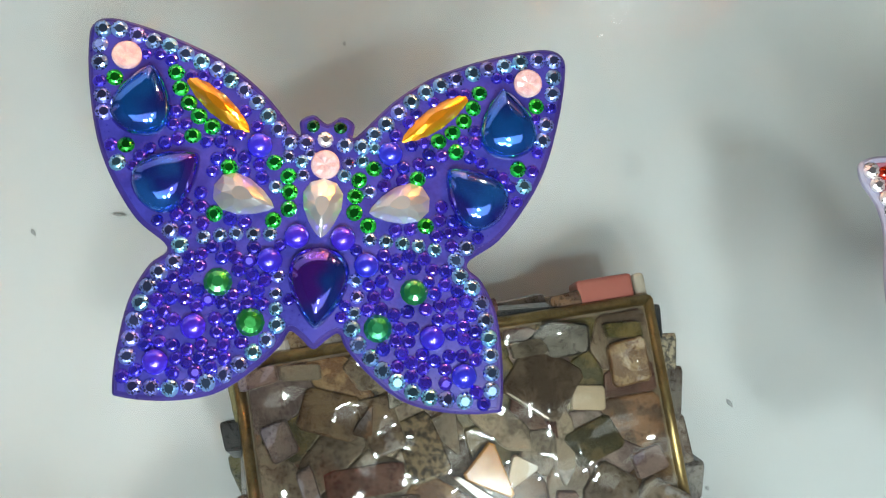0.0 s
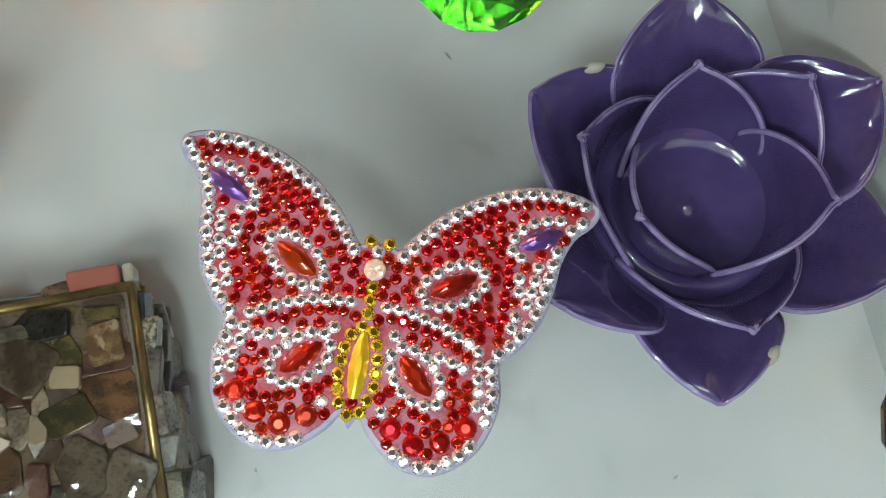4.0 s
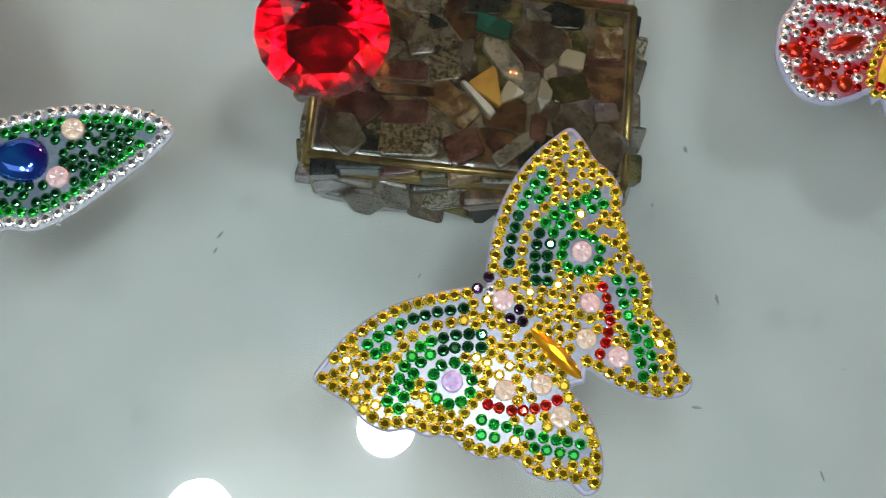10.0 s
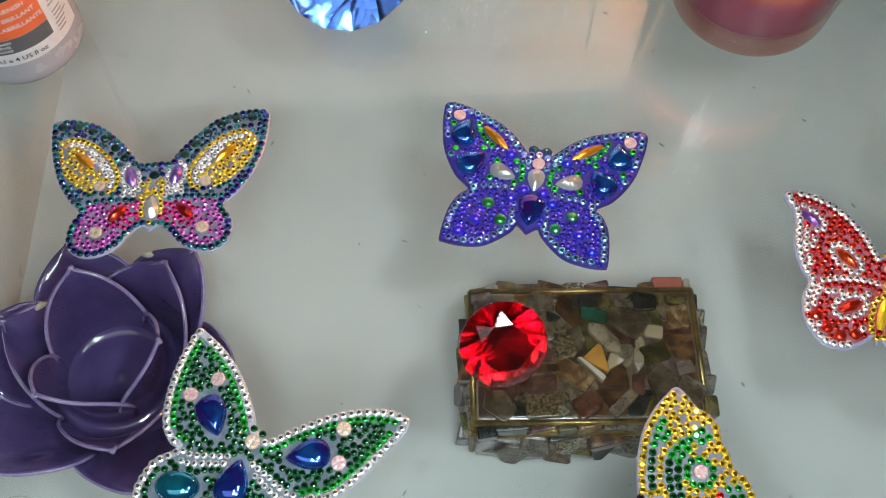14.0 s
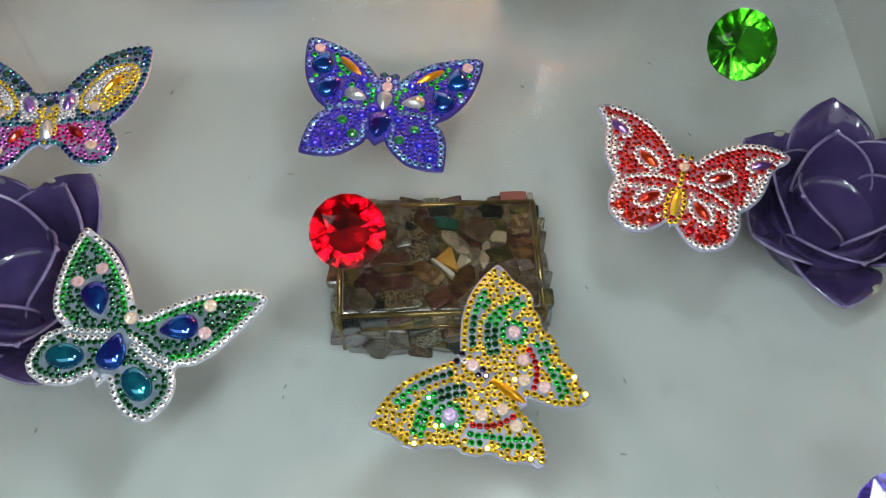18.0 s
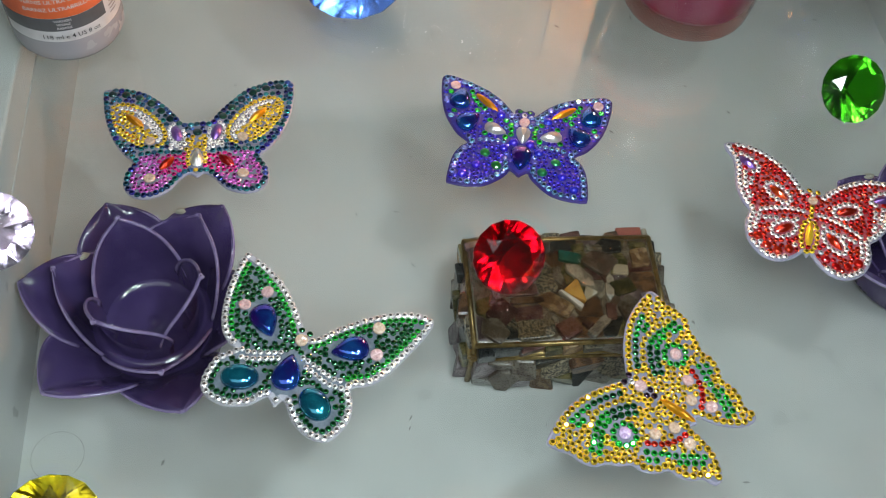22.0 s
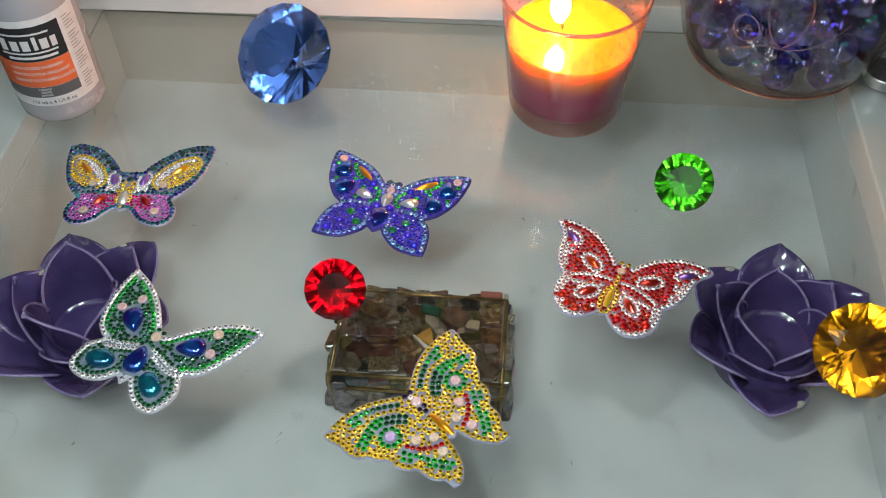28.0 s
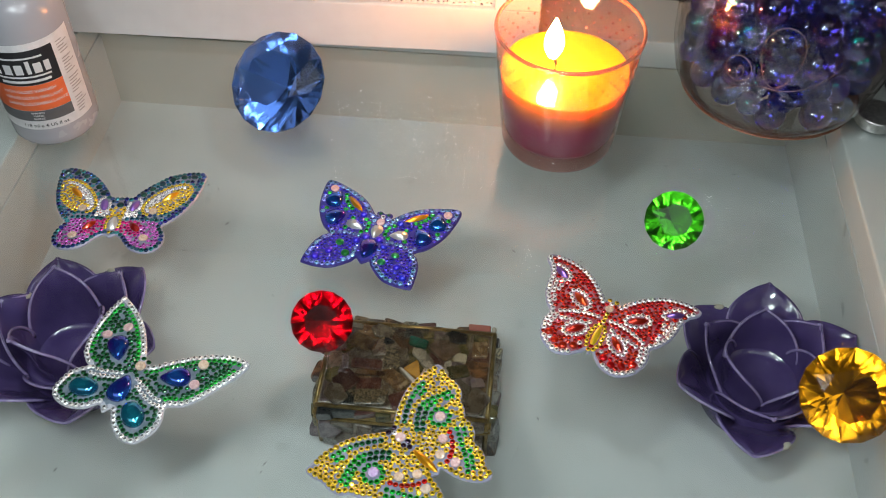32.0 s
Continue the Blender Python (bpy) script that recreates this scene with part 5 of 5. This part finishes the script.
# gold and green, scalloped
b = Butterfly("gold and green rhinestone butterfly with scalloped wings", pose(0.0353, -0.1105, 0.0002, 0, 0, 49.8),
              [(0, 13.6), (2.0, 15.4), (5.0, 17.8), (11.7, 22.1), (19.6, 25.3), (27.6, 26.4), (34.5, 25.9), (38.2, 24.8), (38.0, 20.7), (36.7, 16.2), (36.9, 11.8), (35.3, 7.1), (31.8, 4.2), (30.3, 0.6), (27.2, -2.9), (27.0, -6.6), (24.9, -11.2), (21.4, -14.2), (21.1, -18.7), (19.4, -22.7), (16.8, -25.5), (16.3, -29.8), (12.9, -30.8), (8.4, -27.6), (5.0, -22.2), (3.4, -17.1), (2.6, -13.2), (0, -14.4)],
              board="lilac_board", face="mist_print", edge=1.0, seed=7)
b.put("marquise_stone", "amber", 0.1, -6.3, 14.6, 3.8, turn=90, label="amber marquise stone")
b.put("flower_stone", "rose", 0.3, 8.9, 2.2, label="pearly pink flower stone")
b.both("rhinestone", "plum", 1.7, 14.4, 1.15)
b.both("rhinestone", "plum", 1.3, 5.3, 1.15)
b.put("rhinestone", "silver", 0.0, 12.2, 1.1)
b.put("rhinestone", "plum", 0.0, 3.0, 1.15)
b.put("flower_stone", "rose", 19.4, 4.5, 2.2, label="pearly pink flower stone")
b.put("flower_stone", "mauve", -18.9, 4.6, 2.2, label="pearly mauve flower stone")
for x, y, c in ((12.7, -4.1, "rose"), (6.6, -8.6, "peach"), (8.6, -15.8, "rose"), (-12.7, -4.1, "peach"), (-6.6, -8.6, "peach"), (-8.6, -15.8, "peach")):
    b.put("flower_stone", c, x, y, 2.15, label="pearly flower stone")
b.edge_row(1.5, "gold", 1.2, 2.45)
b.ring(19.3, 4.5, 4.1, 4.1, 0, "green", 1.15, 2.5)
b.along([(17.2, -3.6), (15.6, -6.4), (13.4, -9.2), (10.6, -11.2), (6.6, -12.8)], "red", 1.1, 2.5)
b.along([(20.3, -4.9), (16.6, -11.3), (13.4, -16.9), (9.5, -22.1)], "green", 1.1, 2.5)
b.along([(22.3, -6.9), (19.2, -11.6), (15.8, -17.6), (12.2, -22.6)], "green", 1.1, 2.6)
LEAD = spline([(1.0, 13.8), (5.0, 17.8), (11.7, 22.1), (19.6, 25.3), (27.6, 26.4), (38.2, 24.8)], 8, False)


def beside_lead(depth):
    """A row that follows the leading edge at a depth that may change along it."""
    n = np.gradient(LEAD, axis=0)
    n /= np.linalg.norm(n, axis=1)[:, None]
    d = np.array([depth(x) for x in LEAD[:, 0]])
    line = LEAD + np.stack([n[:, 1], -n[:, 0]], 1) * d[:, None]
    return [tuple(p) for p in line[::6]]


def widen(x):
    return min(1.0, max(0.0, (x - 13) / 15))


def leaf(x, y):
    return "dark_green" if abs(x) < 16 else "green"


b.along(beside_lead(lambda x: 4.35)[1:-1], leaf, 1.16, 2.45)
b.along(beside_lead(lambda x: 7.0 + 5.1 * widen(x))[1:-1], "gold", 1.16, 2.45)
b.along([p for p in beside_lead(lambda x: 7.0) if p[0] > 19][:-1], "green", 1.15, 2.5)
b.along([p for p in beside_lead(lambda x: 9.5) if p[0] > 24][:-1], "green", 1.15, 2.5)
b.along([p for p in beside_lead(lambda x: 9.7 + 5.2 * widen(x)) if 3.5 < p[0] < 35], leaf, 1.16, 2.45)
b.along([p for p in beside_lead(lambda x: 12.3 + 5.2 * widen(x)) if 3.5 < p[0] < 33], leaf, 1.16, 2.45)
b.fill(lambda x, y: "green" if math.hypot(abs(x) - 19.3, y - 4.5) < 5.5 else "gold", 1.08, 1.5, 0.91)

# white and green
b = Butterfly("white-edged butterfly with green stones and blue cabochons", pose(-0.0958, -0.0907, 0.0002, 0, 0, -22.6),
              [(0, 15.3), (3.8, 14.2), (10.3, 20.9), (18.6, 28.4), (27.9, 34.0), (37.6, 36.6), (42.4, 34.9), (41.4, 28.4), (37.7, 18.9), (33.2, 9.3), (28.7, 3.4), (23.1, 0.2), (25.7, -5.4), (26.4, -11.7), (23.7, -19.0), (20.4, -21.5), (14.3, -21.3), (7.8, -17.5), (2.7, -11.9), (0.2, -14.8)],
              [(0, 15.3), (-4.4, 21.0), (-12.5, 29.6), (-21.4, 35.6), (-29.4, 38.9), (-33.0, 39.4), (-34.0, 32.8), (-33.7, 24.0), (-31.6, 13.5), (-28.2, 6.2), (-23.9, 2.4), (-21.3, 1.3), (-25.8, -3.6), (-27.3, -10.8), (-26.3, -16.2), (-22.6, -19.2), (-15.1, -19.9), (-7.9, -17.0), (-3.4, -12.3), (0.2, -14.8)],
              board="white_board", face="sage_print", edge=2.4, seed=9, grow=0.95)
b.put("teardrop_cabochon", "cobalt", 0.0, -1.6, 14.2, 9.6, turn=96, label="glossy cobalt blue cabochon")
b.put("flower_stone", "peach", 0.0, 11.6, 2.3, label="pearly peach flower stone")
b.put("rhinestone", "dark_green", 1.8, 15.0, 1.1)
b.put("rhinestone", "dark_green", -1.4, 15.6, 1.1)
b.put("teardrop_cabochon", "cobalt", 17.6, 14.0, 13.8, 9.2, turn=deg(-6.3, -3.6), label="glossy cobalt teardrop")
b.put("teardrop_cabochon", "cobalt", -15.3, 14.6, 13.8, 9.4, turn=deg(4.6, -5.1), label="glossy cobalt teardrop")
b.put("oval_cabochon", "aqua", 13.4, -9.9, 13.6, 10.2, turn=deg(-5.4, 3.4), label="glossy aqua oval cabochon")
b.put("oval_cabochon", "aqua", -14.9, -8.8, 13.6, 10.0, turn=deg(-6.0, -1.8), label="glossy aqua oval cabochon")
for x, y, c in ((24.4, 25.4, "peach"), (27.2, 15.1, "rose"), (-19.0, 25.9, "rose"), (-24.7, 18.2, "rose")):
    b.put("flower_stone", c, x, y, 2.3, label="pearly flower stone")
b.edge_row(1.42, "silver", 1.34, 2.66)
b.along([(3.0, 5.5), (9.0, 3.6), (16.0, 1.4), (23.0, 2.2)], "silver", 1.1, 2.35)
b.along([(3.2, 3.2), (9.0, 1.0), (15.0, -1.2), (22.0, -1.0)], "silver", 1.1, 2.35)
b.edge_row(3.75, lambda x, y: "green" if y > 2 else "dark_green", 1.15, 2.45)
b.fill("dark_green", 1.13, 3.2, 0.95)

# peacock, gold and pink
b = Butterfly("peacock, gold and pink rhinestone butterfly", pose(-0.1319, 0.0093, 0.0002, 0, 0, 2.3),
              [(0, 13.3), (5.4, 13.3), (8.1, 17.2), (13.6, 23.6), (21.2, 30.1), (30.9, 33.4), (38.6, 33.4), (40.2, 29.7), (38.7, 18.1), (34.9, 7.1), (29.3, -1.3), (24.9, -5.7), (27.6, -10.9), (28.0, -17.2), (25.0, -22.1), (18.7, -23.8), (11.4, -21.0), (6.6, -15.5), (3.0, -12.8), (0, -14.5)],
              [(0, 13.3), (-5.4, 13.3), (-8.1, 17.2), (-13.2, 23.6), (-20.2, 29.6), (-29.0, 32.8), (-36.6, 32.9), (-37.8, 29.7), (-36.6, 18.1), (-33.4, 7.1), (-28.6, -1.3), (-24.9, -5.7), (-27.4, -10.9), (-28.0, -17.2), (-25.0, -22.1), (-18.7, -23.8), (-11.4, -21.0), (-6.6, -15.5), (-3.0, -12.8), (0, -14.5)],
              board="lilac_board", face="mist_print", edge=1.0, seed=13, grow=1.0)
b.put("teardrop_stone", "crystal", 0.1, -5.4, 9.0, 4.8, turn=90, label="clear grey teardrop stone")
b.put("checker_stone", "night", 0.3, 7.6, 1.9, label="dark green faceted stone")
b.both("marquise_stone", "amber", 24.7, 15.2, 10.0, 3.6, turn=44, label="amber marquise stone")
b.both("oval_stone", "amethyst", 7.9, 7.3, 8.0, 4.0, turn=76, label="lavender oval stone")
b.both("marquise_stone", "orange", 11.6, -7.4, 8.4, 4.0, turn=132, label="deep red marquise stone")
b.both("flower_stone", "peach", 18.0, -14.6, 2.3, label="pearly cream flower stone")
b.both("flower_stone", "peach", 18.3, 4.0, 2.1, label="pearly cream flower stone")
b.edge_row(1.4, "teal", 1.22, 2.42)
for x, y in ((10.5, 15.4), (14.2, 19.8), (18.2, 24.0), (23.0, 27.4), (28.6, 29.4), (34.0, 29.9)):
    b.both("checker_stone", "night", x, y, 1.75)
b.ring(23.6, 12.8, 14.2, 7.4, 46, "gold", 1.0, 2.05)
b.along([(23.6 + 12.0 * math.cos(t) * 0.695 - 5.2 * math.sin(t) * 0.719, 12.8 + 12.0 * math.cos(t) * 0.719 + 5.2 * math.sin(t) * 0.695) for t in np.linspace(0.35, 3.5, 12)], "silver", 0.95, 1.95)
b.along([(12.0, 12.6), (17.5, 20.0), (24.5, 25.4), (33.5, 26.6)], "teal", 1.1, 2.45)
b.ring(7.9, 7.3, 5.0, 3.0, 76, "silver", 0.85, 1.8)
b.ring(0.0, -5.6, 3.5, 6.0, 0, "gold", 0.95, 2.0, both=False)
b.along([(6.5, -2.2), (12.5, -1.6), (19.0, -2.0), (24.0, -2.6)], "teal", 1.15, 2.45)


def pink_areas(x, y):
    ax = abs(x)
    if y < -2.0 and ax > 3:
        return "pink" if ax < 15 and y > -13 else "lilac"
    if ax < 4.5:
        return "gold" if y < 6 else "teal"
    if ax < 11.5:
        return "silver"
    u, v = (ax - 23.6) * 0.695 + (y - 12.8) * 0.719, -(ax - 23.6) * 0.719 + (y - 12.8) * 0.695
    if (u / 14.2) ** 2 + (v / 7.4) ** 2 < 1:
        return "silver" if v > 1.2 and u < 5 else "gold"
    return "teal"


b.fill(pink_areas, 0.98, 1.4, 0.92)
